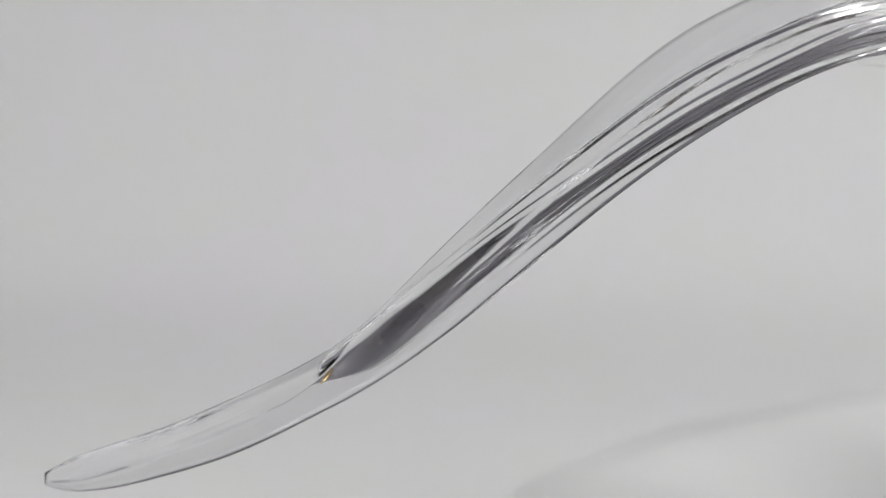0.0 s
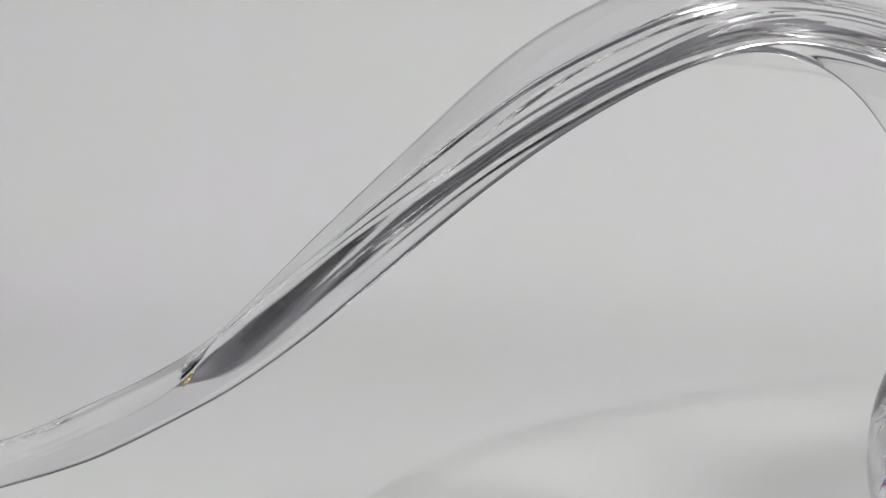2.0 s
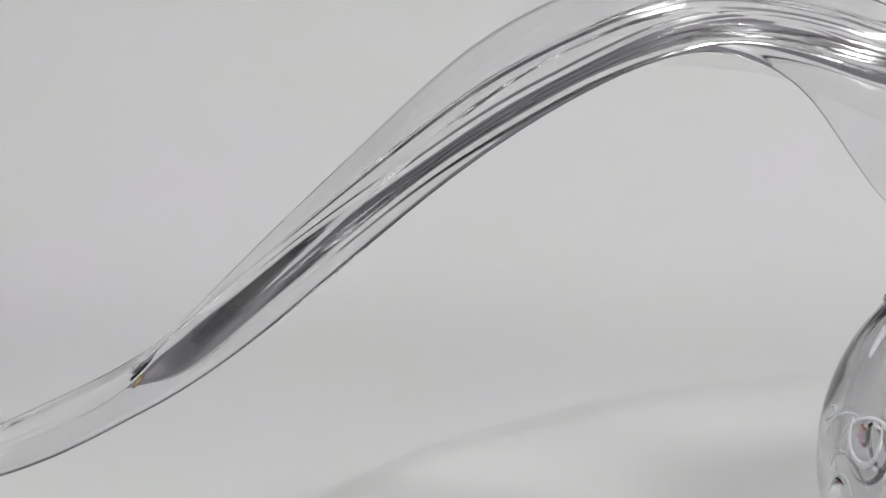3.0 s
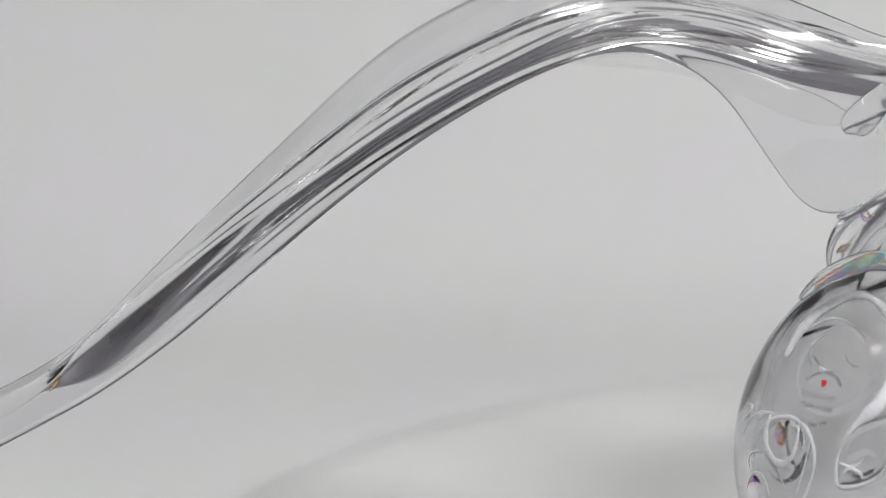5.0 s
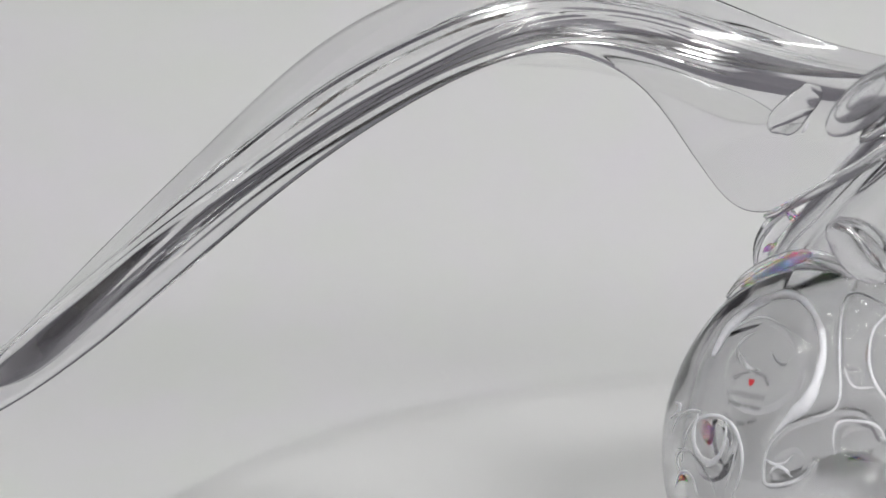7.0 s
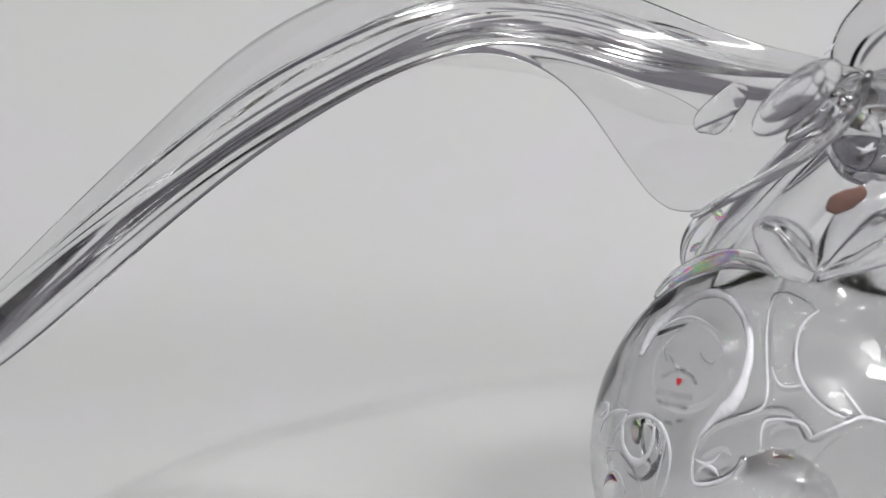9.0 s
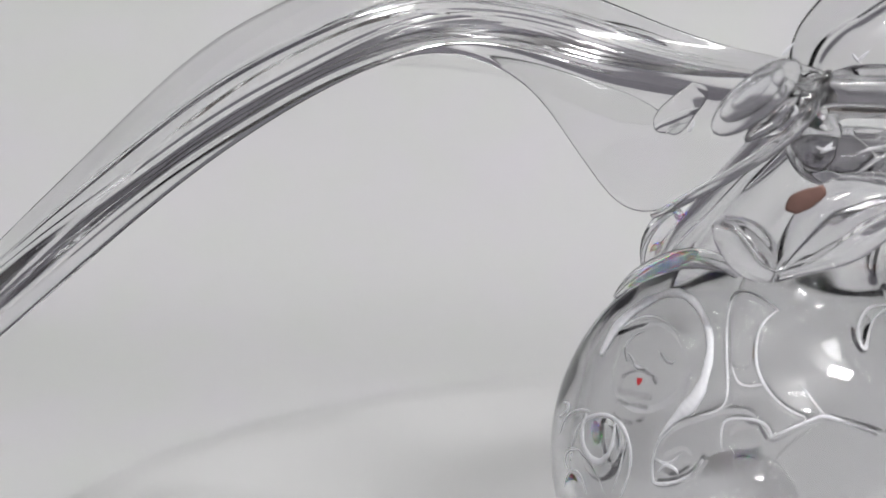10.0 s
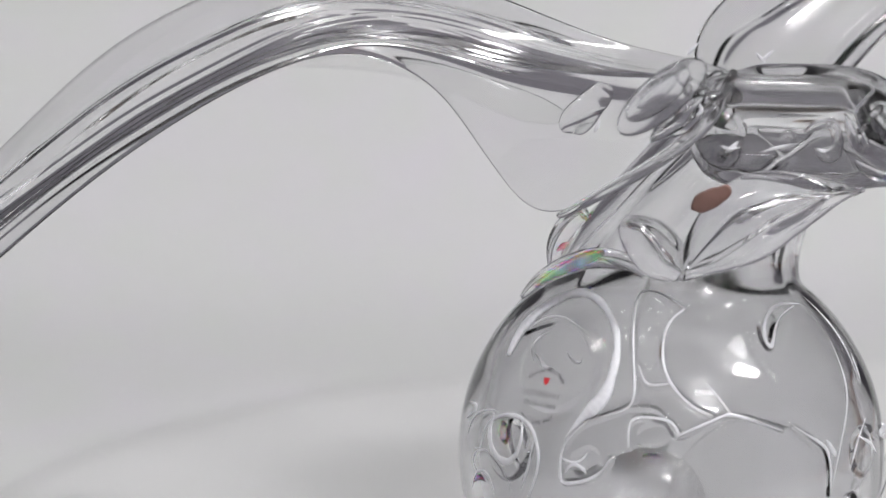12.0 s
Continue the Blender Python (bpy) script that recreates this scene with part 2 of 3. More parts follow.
    def step(x):
        x = np.clip(x, 0, 1)
        return x * x * (3 - 2 * x)

    def relief(d):
        """Height of the cut ball over the plain ball, for unit directions d."""
        v = np.zeros(len(d))
        for c, s, h in discs:
            dist = np.arccos(np.clip(d @ np.array(c), -1, 1))
            v = np.maximum(v, h * step((math.asin(s) - dist) * BALL_R / (EDGE * h / 0.0014) + 0.5))
        for c, e, s, h in grooves:
            c, e = np.array(c), np.array(e)
            t = np.clip(((d - c) @ (e - c)) / max(1e-9, (e - c) @ (e - c)), 0, 1)[:, None]
            dist = np.linalg.norm(d - (c + t * (e - c)), axis=1) / s
            v = v - h * step(2.2 * (1.2 - dist)) * (1 - 0.25 * np.clip(dist, 0, 1) ** 2)
        for a, b, sz, h, rim in BOWLS:
            dist = np.linalg.norm(d - np.array(facing(a, b)), axis=1) / sz
            u = np.clip((1 - dist) * sz / rim, 0, 1)
            dome = np.clip(1 - dist ** 2, 0, 1)
            v = v - h * (dome if rim >= sz else u + 0.14 * np.sin(math.pi * u) * u)
        cord = np.zeros(len(d))
        for h, w, line in cords:
            near = (d @ line.T).max(1)
            k = np.nonzero(near > 0.99)[0]
            if len(k):
                c = line[1:] - line[:-1]
                t = np.clip(((d[k][:, None] - line[None, :-1]) * c[None]).sum(2) / (c ** 2).sum(1)[None], 0, 1)
                dist = np.linalg.norm(d[k][:, None] - line[None, :-1] - t[:, :, None] * c[None], axis=2).min(1)
                cord[k] = np.maximum(cord[k], h * w * BALL_R * np.clip(1 - (dist / w) ** 1.15, 0, 1))
        return v + cord

    def shell(th, inside):
        d = np.column_stack([math.sin(th) * np.cos(ph), math.sin(th) * np.sin(ph), np.full(n, math.cos(th))])
        fade = min(1.0, max(0.0, (th - top) / 0.12))
        low = 0.010 if inside else 0.0004
        wall = NECK_T + (WALL_T - NECK_T) * float(step(np.array((th - 0.6) / 0.8)))
        r = np.full(n, BALL_R - wall) if inside else BALL_R + fade * relief(d)
        z = BALL_C.z + d[:, 2] * r
        r = np.where(z < low, (low - BALL_C.z) / np.where(d[:, 2] < -0.01, d[:, 2], -1), r)
        return [BALL_C + Vector(d[i]) * float(r[i]) for i in range(n)]

    def folded(z, r, fold, dx, drop=0.0, rise=0.0):
        ring = []
        for i in range(n):
            a = float(ph[i])
            lobe = (0.97 * math.sin((LOBES * (a + math.pi / 2 + 0.05) + 10 * (z - 0.1)) / 2) ** 2 + 0.03) ** 0.4
            rr = r - fold * (1 - lobe) * (0.3 + 0.7 * abs(math.sin(a)))
            ring.append(Vector((BALL_C.x + dx + rr * math.cos(a), rr * math.sin(a), z - drop * lobe + rise * (lobe - 0.5))))
        return ring
    rings = [shell(th, False) for th in np.concatenate([np.linspace(math.pi - 0.02, 2.05, 40), np.linspace(2.04, top, 330)])]
    join = len(rings) - 1
    z0, r0 = BALL_C.z + BALL_R * math.cos(top), BALL_R * math.sin(top)
    for t in np.linspace(0.0, 1, 56):
        swell = 0.0012 * (1 - math.exp(-t * 14)) - 0.010 * t ** 1.3
        fold = 0.006 * min(1.0, t * 6) * (1 - 0.9 * t)
        rings.append(folded(z0 + 0.0015 + 0.042 * t, r0 + swell, fold, 0.030 * t ** 1.4, 0.0035 * max(0.0, 1 - t * 5) * min(1, t * 30), 0.010 * t ** 3))
    rings.append(folded(z0 + 0.0450, r0 - 0.0060, 0.003, 0.030, 0, 0.010))
    rings.append(folded(z0 + 0.0450, r0 - 0.0080, 0.003, 0.030, 0, 0.010))
    for t in np.linspace(0.04, 1, 40):
        u = 1 - t
        swell = 0.0012 * (1 - math.exp(-u * 14)) - 0.010 * u ** 1.3
        rings.append(folded(z0 + 0.042 * u, r0 + swell - NECK_T, 0.006 * min(1.0, u * 6) * (1 - 0.9 * u), 0.030 * u ** 1.4, 0, 0.010 * u ** 3))
    th1 = math.asin(min(0.95, (r0 - NECK_T) / (BALL_R - NECK_T)))
    rings += [shell(th, True) for th in np.linspace(th1 + 0.03, math.pi - 0.02, 70)]
    # soften the turn from ball to neck, and the mouth, outside and inside
    p = np.array([[tuple(v) for v in ring] for ring in rings])
    for mid, reach, half, times in ((join, 44, 7, 14), (join + 58, 4, 2, 6), (join + 98, 14, 3, 10)):
        for _ in range(times):
            q = p.copy()
            for k in range(mid - reach, mid + reach + 1):
                w = 0.9 * (1 - abs(k - mid) / (reach + 1))
                p[k] = (1 - w) * q[k] + w * q[k - half:k + half + 1].mean(0)
    k = len(p)
    i = np.arange(n)
    j = (i + 1) % n
    quads = np.concatenate([np.column_stack([r * n + i, r * n + j, (r + 1) * n + j, (r + 1) * n + i]) for r in range(k - 1)])
    verts = np.concatenate([p.reshape(-1, 3), p[0].mean(0)[None], p[-1].mean(0)[None]])
    caps = np.concatenate([np.column_stack([j, i, np.full(n, k * n)]), np.column_stack([(k - 1) * n + i, (k - 1) * n + j, np.full(n, k * n + 1)])])
    me = bpy.data.meshes.new("vase_body")
    me.from_pydata(verts.tolist(), [], quads.tolist() + caps.tolist())
    me.polygons.foreach_set("use_smooth", [True] * len(me.polygons))
    me.materials.append(DIMMED)
    me.materials.append(CRYSTAL)      # the neck, thinner, in the lighter tint so that it looks brighter
    me.polygons.foreach_set("material_index", np.concatenate([(np.arange(len(quads)) // n > join) & (np.arange(len(quads)) // n < join + 96), np.zeros(len(caps))]).astype(int))
    return me


EDGES = [  # highlights laid on as white cords: height over the ball (mm), half widths along the way (mm), then the spots that they run through
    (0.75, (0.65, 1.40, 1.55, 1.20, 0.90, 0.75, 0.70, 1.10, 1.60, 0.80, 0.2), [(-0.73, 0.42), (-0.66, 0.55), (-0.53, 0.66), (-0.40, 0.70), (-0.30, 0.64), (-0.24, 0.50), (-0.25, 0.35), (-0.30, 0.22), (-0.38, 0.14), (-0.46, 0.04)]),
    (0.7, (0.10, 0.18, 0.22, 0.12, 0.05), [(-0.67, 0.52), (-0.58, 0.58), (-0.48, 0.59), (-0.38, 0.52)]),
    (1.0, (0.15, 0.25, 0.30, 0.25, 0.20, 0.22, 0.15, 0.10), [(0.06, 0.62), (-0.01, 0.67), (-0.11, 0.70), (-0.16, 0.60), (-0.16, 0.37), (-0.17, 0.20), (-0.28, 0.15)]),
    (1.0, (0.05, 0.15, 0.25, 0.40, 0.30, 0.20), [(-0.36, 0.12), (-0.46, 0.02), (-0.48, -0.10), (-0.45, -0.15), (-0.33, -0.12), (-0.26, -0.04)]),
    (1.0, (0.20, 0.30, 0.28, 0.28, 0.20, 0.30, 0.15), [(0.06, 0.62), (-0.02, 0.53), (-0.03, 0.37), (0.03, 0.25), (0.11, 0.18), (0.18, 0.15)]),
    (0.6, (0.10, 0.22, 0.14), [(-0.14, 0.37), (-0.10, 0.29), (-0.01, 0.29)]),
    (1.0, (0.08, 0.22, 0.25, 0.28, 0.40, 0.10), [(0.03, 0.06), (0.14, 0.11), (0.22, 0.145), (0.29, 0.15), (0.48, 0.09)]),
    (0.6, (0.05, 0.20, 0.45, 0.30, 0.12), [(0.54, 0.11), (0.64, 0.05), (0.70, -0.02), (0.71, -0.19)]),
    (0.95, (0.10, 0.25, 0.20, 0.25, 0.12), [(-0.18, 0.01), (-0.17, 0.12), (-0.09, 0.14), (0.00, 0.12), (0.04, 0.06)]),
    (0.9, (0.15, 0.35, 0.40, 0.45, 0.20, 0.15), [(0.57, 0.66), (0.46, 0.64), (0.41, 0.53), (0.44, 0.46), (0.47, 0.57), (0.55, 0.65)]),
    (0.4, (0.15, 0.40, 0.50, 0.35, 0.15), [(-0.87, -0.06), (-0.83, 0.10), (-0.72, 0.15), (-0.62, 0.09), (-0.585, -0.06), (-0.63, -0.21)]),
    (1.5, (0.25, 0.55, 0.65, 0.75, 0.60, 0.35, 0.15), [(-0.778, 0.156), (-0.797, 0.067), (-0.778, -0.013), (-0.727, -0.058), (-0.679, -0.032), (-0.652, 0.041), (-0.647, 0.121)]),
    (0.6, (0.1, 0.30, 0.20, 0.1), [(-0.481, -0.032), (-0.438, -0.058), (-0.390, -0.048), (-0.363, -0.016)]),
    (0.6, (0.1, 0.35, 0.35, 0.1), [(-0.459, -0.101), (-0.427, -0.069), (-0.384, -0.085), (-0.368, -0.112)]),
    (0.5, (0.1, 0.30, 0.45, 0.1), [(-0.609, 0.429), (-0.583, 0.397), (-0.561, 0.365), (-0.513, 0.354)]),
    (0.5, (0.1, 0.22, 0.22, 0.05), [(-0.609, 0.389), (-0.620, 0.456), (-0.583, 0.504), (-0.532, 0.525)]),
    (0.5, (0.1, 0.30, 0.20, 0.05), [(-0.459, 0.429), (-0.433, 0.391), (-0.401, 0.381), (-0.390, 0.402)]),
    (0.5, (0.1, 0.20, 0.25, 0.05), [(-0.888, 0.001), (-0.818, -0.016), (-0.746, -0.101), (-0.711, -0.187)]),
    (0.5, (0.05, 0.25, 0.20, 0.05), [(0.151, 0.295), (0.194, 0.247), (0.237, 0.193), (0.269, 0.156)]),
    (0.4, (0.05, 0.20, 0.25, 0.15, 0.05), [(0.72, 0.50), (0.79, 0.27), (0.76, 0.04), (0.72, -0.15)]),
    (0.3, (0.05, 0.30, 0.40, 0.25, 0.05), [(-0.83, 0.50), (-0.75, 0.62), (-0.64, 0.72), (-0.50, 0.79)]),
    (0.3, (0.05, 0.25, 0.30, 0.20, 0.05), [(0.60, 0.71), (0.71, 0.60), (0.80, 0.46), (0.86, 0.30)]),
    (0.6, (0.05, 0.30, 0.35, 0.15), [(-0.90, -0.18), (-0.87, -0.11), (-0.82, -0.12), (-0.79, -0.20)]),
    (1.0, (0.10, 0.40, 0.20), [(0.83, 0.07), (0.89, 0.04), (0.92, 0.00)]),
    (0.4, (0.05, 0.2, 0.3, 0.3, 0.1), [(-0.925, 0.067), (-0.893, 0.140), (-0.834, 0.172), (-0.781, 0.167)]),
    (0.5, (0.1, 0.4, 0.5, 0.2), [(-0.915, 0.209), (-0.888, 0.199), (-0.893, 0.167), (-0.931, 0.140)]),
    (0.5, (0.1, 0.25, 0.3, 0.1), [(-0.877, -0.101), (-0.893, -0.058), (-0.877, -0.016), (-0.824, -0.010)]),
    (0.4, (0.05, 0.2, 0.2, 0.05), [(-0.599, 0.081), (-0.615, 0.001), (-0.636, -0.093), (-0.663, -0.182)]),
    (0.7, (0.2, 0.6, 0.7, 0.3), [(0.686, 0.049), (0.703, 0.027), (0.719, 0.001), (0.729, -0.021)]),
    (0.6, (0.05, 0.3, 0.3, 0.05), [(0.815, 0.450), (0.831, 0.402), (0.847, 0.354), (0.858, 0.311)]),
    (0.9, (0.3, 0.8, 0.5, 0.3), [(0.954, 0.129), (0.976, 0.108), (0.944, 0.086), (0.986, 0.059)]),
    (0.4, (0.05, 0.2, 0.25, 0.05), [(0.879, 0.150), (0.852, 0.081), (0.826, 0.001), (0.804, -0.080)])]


SPARKS = [  # added prismatic cords in place of rainbow glints, in the same way
    (7.0, (0.10, 0.50, 0.80, 0.55, 0.10), [(-0.50, 0.74), (-0.41, 0.76), (-0.31, 0.78), (-0.20, 0.79)]),
    (0.8, (0.10, 0.50, 0.60, 0.15), [(-0.89, -0.16), (-0.86, -0.13), (-0.83, -0.15)]),
    (1.9, (0.40, 1.40, 1.50, 0.50), [(-0.735, 0.12), (-0.725, 0.07), (-0.715, 0.02)]),
    (4.5, (0.05, 0.30, 0.30, 0.05), [(-0.12, -0.03), (-0.08, -0.02), (-0.03, -0.03)])]


def glint_cord(height, halves, spots, parent, material=HIGHLIGHT, label="white cord painting a highlight on the ball"):
    """A thin flattened cord along the ball that paints a glint, tapering as it goes."""
    k, q = np.arange(len(spots)), np.linspace(0, len(spots) - 1, 14 * len(spots))
    xs, ys = spline(k, [a for a, b in spots], q), spline(k, [b for a, b in spots], q)
    half = np.interp(np.linspace(0, 1, len(q)), np.linspace(0, 1, len(halves)), halves)
    dirs = [facing(a, b) for a, b in zip(xs, ys)]
    rings = []
    for i, d in enumerate(dirs):
        along = (dirs[min(i + 1, len(dirs) - 1)] - dirs[max(i - 1, 0)]).normalized()
        side = along.cross(d).normalized()
        c = BALL_C + d * (BALL_R + height / 1000)
        w = 1.3 * half[i] / 1000 * (1 + 0.12 * math.sin(2.3 * i) * math.sin(0.7 * i) + 0.15 * math.sin(0.31 * i + 9 * spots[0][0]) * math.sin(0.13 * i + 2))
        rings.append([c + side * (w * math.cos(a)) + d * (0.45 * w * math.sin(a)) for a in np.linspace(0, 2 * math.pi, 10, endpoint=False)])
    part("painted_glint", rings_to_bm(rings), material, parent, label)


def toward(x, z, y):
    """The place on the line of sight through (x, 0, z) that lies at depth y."""
    k = (y - EYE[1]) / -EYE[1]
    return (EYE[0] + (x - EYE[0]) * k, y, EYE[2] + (z - EYE[2]) * k)


# The long petal, station by station: upper rim x, z; lower rim x, z; across it (0 upper rim, 1 lower rim) the first and the second crease,
# begin and end of the thick rod's back, its steepness, height of the creases; swelling of the front (mm);
# depth of the upper rim, of the lower rim, and the hollow between them (mm)
PETAL = [
    (-0.3124, 0.0444, -0.3124, 0.0410, 0.40, 0.50, 0.60, 0.62, 0.3, 0, 0.8, 0, 0, 0), (-0.3112, 0.0463, -0.3112, 0.0394, 0.40, 0.50, 0.60, 0.62, 0.3, 0, 1.2, 0, 0, 0),
    (-0.3060, 0.0482, -0.3060, 0.0391, 0.40, 0.50, 0.60, 0.62, 0.3, 0, 1.5, 1, 0, 0), (-0.3000, 0.0505, -0.3000, 0.0395, 0.35, 0.45, 0.55, 0.58, 0.3, 0, 1.5, 2, 0, 0),
    (-0.2851, 0.0555, -0.2840, 0.0428, 0.30, 0.40, 0.50, 0.56, 0.3, 0, 0.6, 1, 0, 1), (-0.2619, 0.0654, -0.2598, 0.0507, 0.25, 0.36, 0.46, 0.54, 0.5, 0, 0.2, 1, 0, 1),
    (-0.2395, 0.0765, -0.2350, 0.0632, 0.24, 0.32, 0.42, 0.43, 0.84, 0, 0.0, 1, 0, 0), (-0.2313, 0.0816, -0.2270, 0.0675, 0.14, 0.19, 0.24, 0.66, 0.84, 0, 0.0, 1, 0, 0),
    (-0.2170, 0.0945, -0.2085, 0.0800, 0.18, 0.23, 0.28, 0.74, 0.84, 0, 0, 3, 0, 0),
    (-0.2000, 0.1116, -0.1900, 0.0947, 0.277, 0.344, 0.399, 0.733, 0.84, 0.4, 0.1, 8, 0, 2), (-0.1705, 0.1397, -0.1590, 0.1208, 0.362, 0.527, 0.615, 0.78, 0.84, 0.9, 0.2, 16, 0, 1),
    (-0.1422, 0.1640, -0.1320, 0.1402, 0.439, 0.626, 0.709, 0.855, 0.84, 1, 0.3, 20, 0, 0), (-0.1224, 0.1744, -0.1140, 0.1505, 0.46, 0.653, 0.735, 0.867, 0.84, 1, 0.5, 19, 0, 0),
    (-0.0935, 0.1825, -0.0905, 0.1592, 0.45, 0.58, 0.66, 0.86, 0.84, 1, 1.2, 16, 0, 0), (-0.0644, 0.1798, -0.0735, 0.1575, 0.36, 0.46, 0.52, 0.72, 0.84, 1, 2, 10, 2, 0),
    (-0.0424, 0.1731, -0.0585, 0.1475, 0.26, 0.34, 0.39, 0.54, 0.84, 0.6, 2.4, 6, -3, 0), (-0.0280, 0.1670, -0.0497, 0.1347, 0.18, 0.24, 0.27, 0.365, 0.84, 0.3, 2.4, -3, -10, 0),
    (-0.0129, 0.1613, -0.0422, 0.1241, 0.11, 0.15, 0.185, 0.24, 0.84, 0, 2.2, -12, -17, -2), (-0.0040, 0.1590, -0.0350, 0.1165, 0.09, 0.12, 0.15, 0.185, 0.84, 0, 2.0, -17, -22, -3),
    (0.0020, 0.1577, -0.0273, 0.1165, 0.08, 0.11, 0.14, 0.165, 0.84, 0, 1.8, -21, -27, -4), (0.0080, 0.1560, -0.0184, 0.1205, 0.08, 0.12, 0.15, 0.165, 0.84, 0, 1.6, -25, -32, -4),
    (0.0130, 0.1545, -0.0050, 0.1282, 0.15, 0.20, 0.26, 0.40, 0.4, 0, 1.2, -29, -36, -3), (0.0165, 0.1531, 0.0097, 0.1393, 0.25, 0.33, 0.40, 0.62, 0.4, 0, 0.8, -32, -37, -2),
    (0.0182, 0.1505, 0.0150, 0.1460, 0.3, 0.4, 0.5, 0.8, 0.5, 0, 0.5, -34, -36, 0)]
# The web of thin glass under the petal's bend, behind it
WEB = [
    (-0.1040, 0.1585, -0.1035, 0.1572, 0.5, 0.4, 0.05, 0.5, 0.1, 40, 60, 1), (-0.0860, 0.1625, -0.0850, 0.1560, 0.5, 0.4, 0.05, 0.5, 0.1, 45, 75, 1),
    (-0.0700, 0.1640, -0.0680, 0.1535, 0.5, 0.4, 0.05, 0.5, 0.1, 45, 80, 1), (-0.0540, 0.1620, -0.0540, 0.1480, 0.5, 0.4, 0.05, 0.5, 0.1, 45, 75, 1),
    (-0.0420, 0.1590, -0.0425, 0.1427, 0.5, 0.4, 0.05, 0.5, 0.1, 45, 70, 1), (-0.0330, 0.1555, -0.0335, 0.1402, 0.5, 0.4, 0.05, 0.5, 0.1, 45, 60, 0),
    (-0.0265, 0.1500, -0.0270, 0.1422, 0.5, 0.4, 0.05, 0.5, 0.1, 45, 52, 0), (-0.0238, 0.1466, -0.0242, 0.1442, 0.5, 0.4, 0.05, 0.5, 0.1, 45, 48, 0)]
# A swelling of thick glass on the petal: x, z, half length, half width, lean, height
LENSES = [(0.0040, 0.1370, 0.0090, 0.0018, 0.80, 0.0010)]
# The petal that swings out to the other side, thick and rounded
SIDE_PETAL = [
    (0.0082, 0.1476, 0.0059, 0.1365, -0.06, 0.34, 0.9, 0.54, 0.9, -21, -12, 0),
    (0.0118, 0.1517, 0.0084, 0.1277, -0.06, 0.34, 0.9, 0.54, 2.9, -29, -20, 0),
    (0.0174, 0.1531, 0.0129, 0.1240, -0.06, 0.34, 0.9, 0.54, 4.9, -35, -27, 0),
    (0.0249, 0.1534, 0.0222, 0.1217, -0.06, 0.34, 0.9, 0.54, 5.7, -38, -30, 0),
    (0.0353, 0.1531, 0.0335, 0.1209, -0.06, 0.34, 0.9, 0.54, 6.1, -40, -32, 0),
    (0.0473, 0.1524, 0.0448, 0.1206, -0.06, 0.34, 0.9, 0.54, 6.1, -42, -34, 0),
    (0.0541, 0.1490, 0.0538, 0.1215, -0.06, 0.34, 0.9, 0.54, 5.7, -46, -38, 0),
    (0.0602, 0.1429, 0.0591, 0.1218, -0.06, 0.34, 0.9, 0.54, 5.2, -51, -43, 0),
    (0.0718, 0.1319, 0.0648, 0.1169, -0.06, 0.34, 0.9, 0.54, 4.9, -57, -49, 0),
    (0.0850, 0.1152, 0.0761, 0.1063, -0.06, 0.34, 0.9, 0.54, 4, -67, -59, 0),
    (0.0961, 0.0997, 0.0894, 0.0922, -0.06, 0.34, 0.9, 0.54, 3.2, -77, -69, 0)]
# Folds at the front of the neck
RIGHT_FOLD = [
    (0.0020, 0.0990, 0.0030, 0.0980, 0.5, 0.3, 0.5, 0.5, 0.6, -35, -35, 0), (0.0037, 0.1047, 0.0103, 0.0996, 0.3, 0.2, 0.2, 0.75, 0.6, -36, -37, -3),
    (0.0065, 0.1121, 0.0185, 0.1010, 0.28, 0.2, 0.2, 0.75, 0.8, -36, -39, -5), (0.0120, 0.1202, 0.0260, 0.1033, 0.28, 0.18, 0.35, 0.75, 1.0, -35, -40, -6),
    (0.0206, 0.1257, 0.0328, 0.1080, 0.3, 0.18, 0.9, 0.75, 1.0, -33, -39, -6), (0.0326, 0.1266, 0.0403, 0.1136, 0.32, 0.2, 0.9, 0.75, 0.8, -31, -36, -4),
    (0.0475, 0.1235, 0.0493, 0.1197, 0.5, 0.3, 0.7, 0.5, 0.6, -30, -31, -1), (0.0520, 0.1226, 0.0525, 0.1208, 0.5, 0.4, 0.5, 0.5, 0.4, -29, -29, 0)]
LEFT_FOLD = [
    (0.0034, 0.0988, 0.0037, 0.0992, 0.5, 0.3, 0.5, 0.5, 0.6, -35, -35, 0),
    (-0.0024, 0.0986, 0.0040, 0.1041, 0.35, 0.2, 0.8, 0.7, 0.6, -37, -37, -4),
    (-0.0077, 0.1018, 0.0031, 0.1087, 0.3, 0.2, 0.9, 0.7, 0.8, -38, -38, -6),
    (-0.0110, 0.1067, 0.0001, 0.1122, 0.3, 0.2, 0.9, 0.7, 0.8, -37, -38, -6),
    (-0.0124, 0.1110, -0.0055, 0.1145, 0.35, 0.25, 0.6, 0.65, 0.6, -36, -37, -3),
    (-0.0122, 0.1131, -0.0104, 0.1146, 0.5, 0.3, 0.3, 0.6, 0.3, -35, -35, 0)]
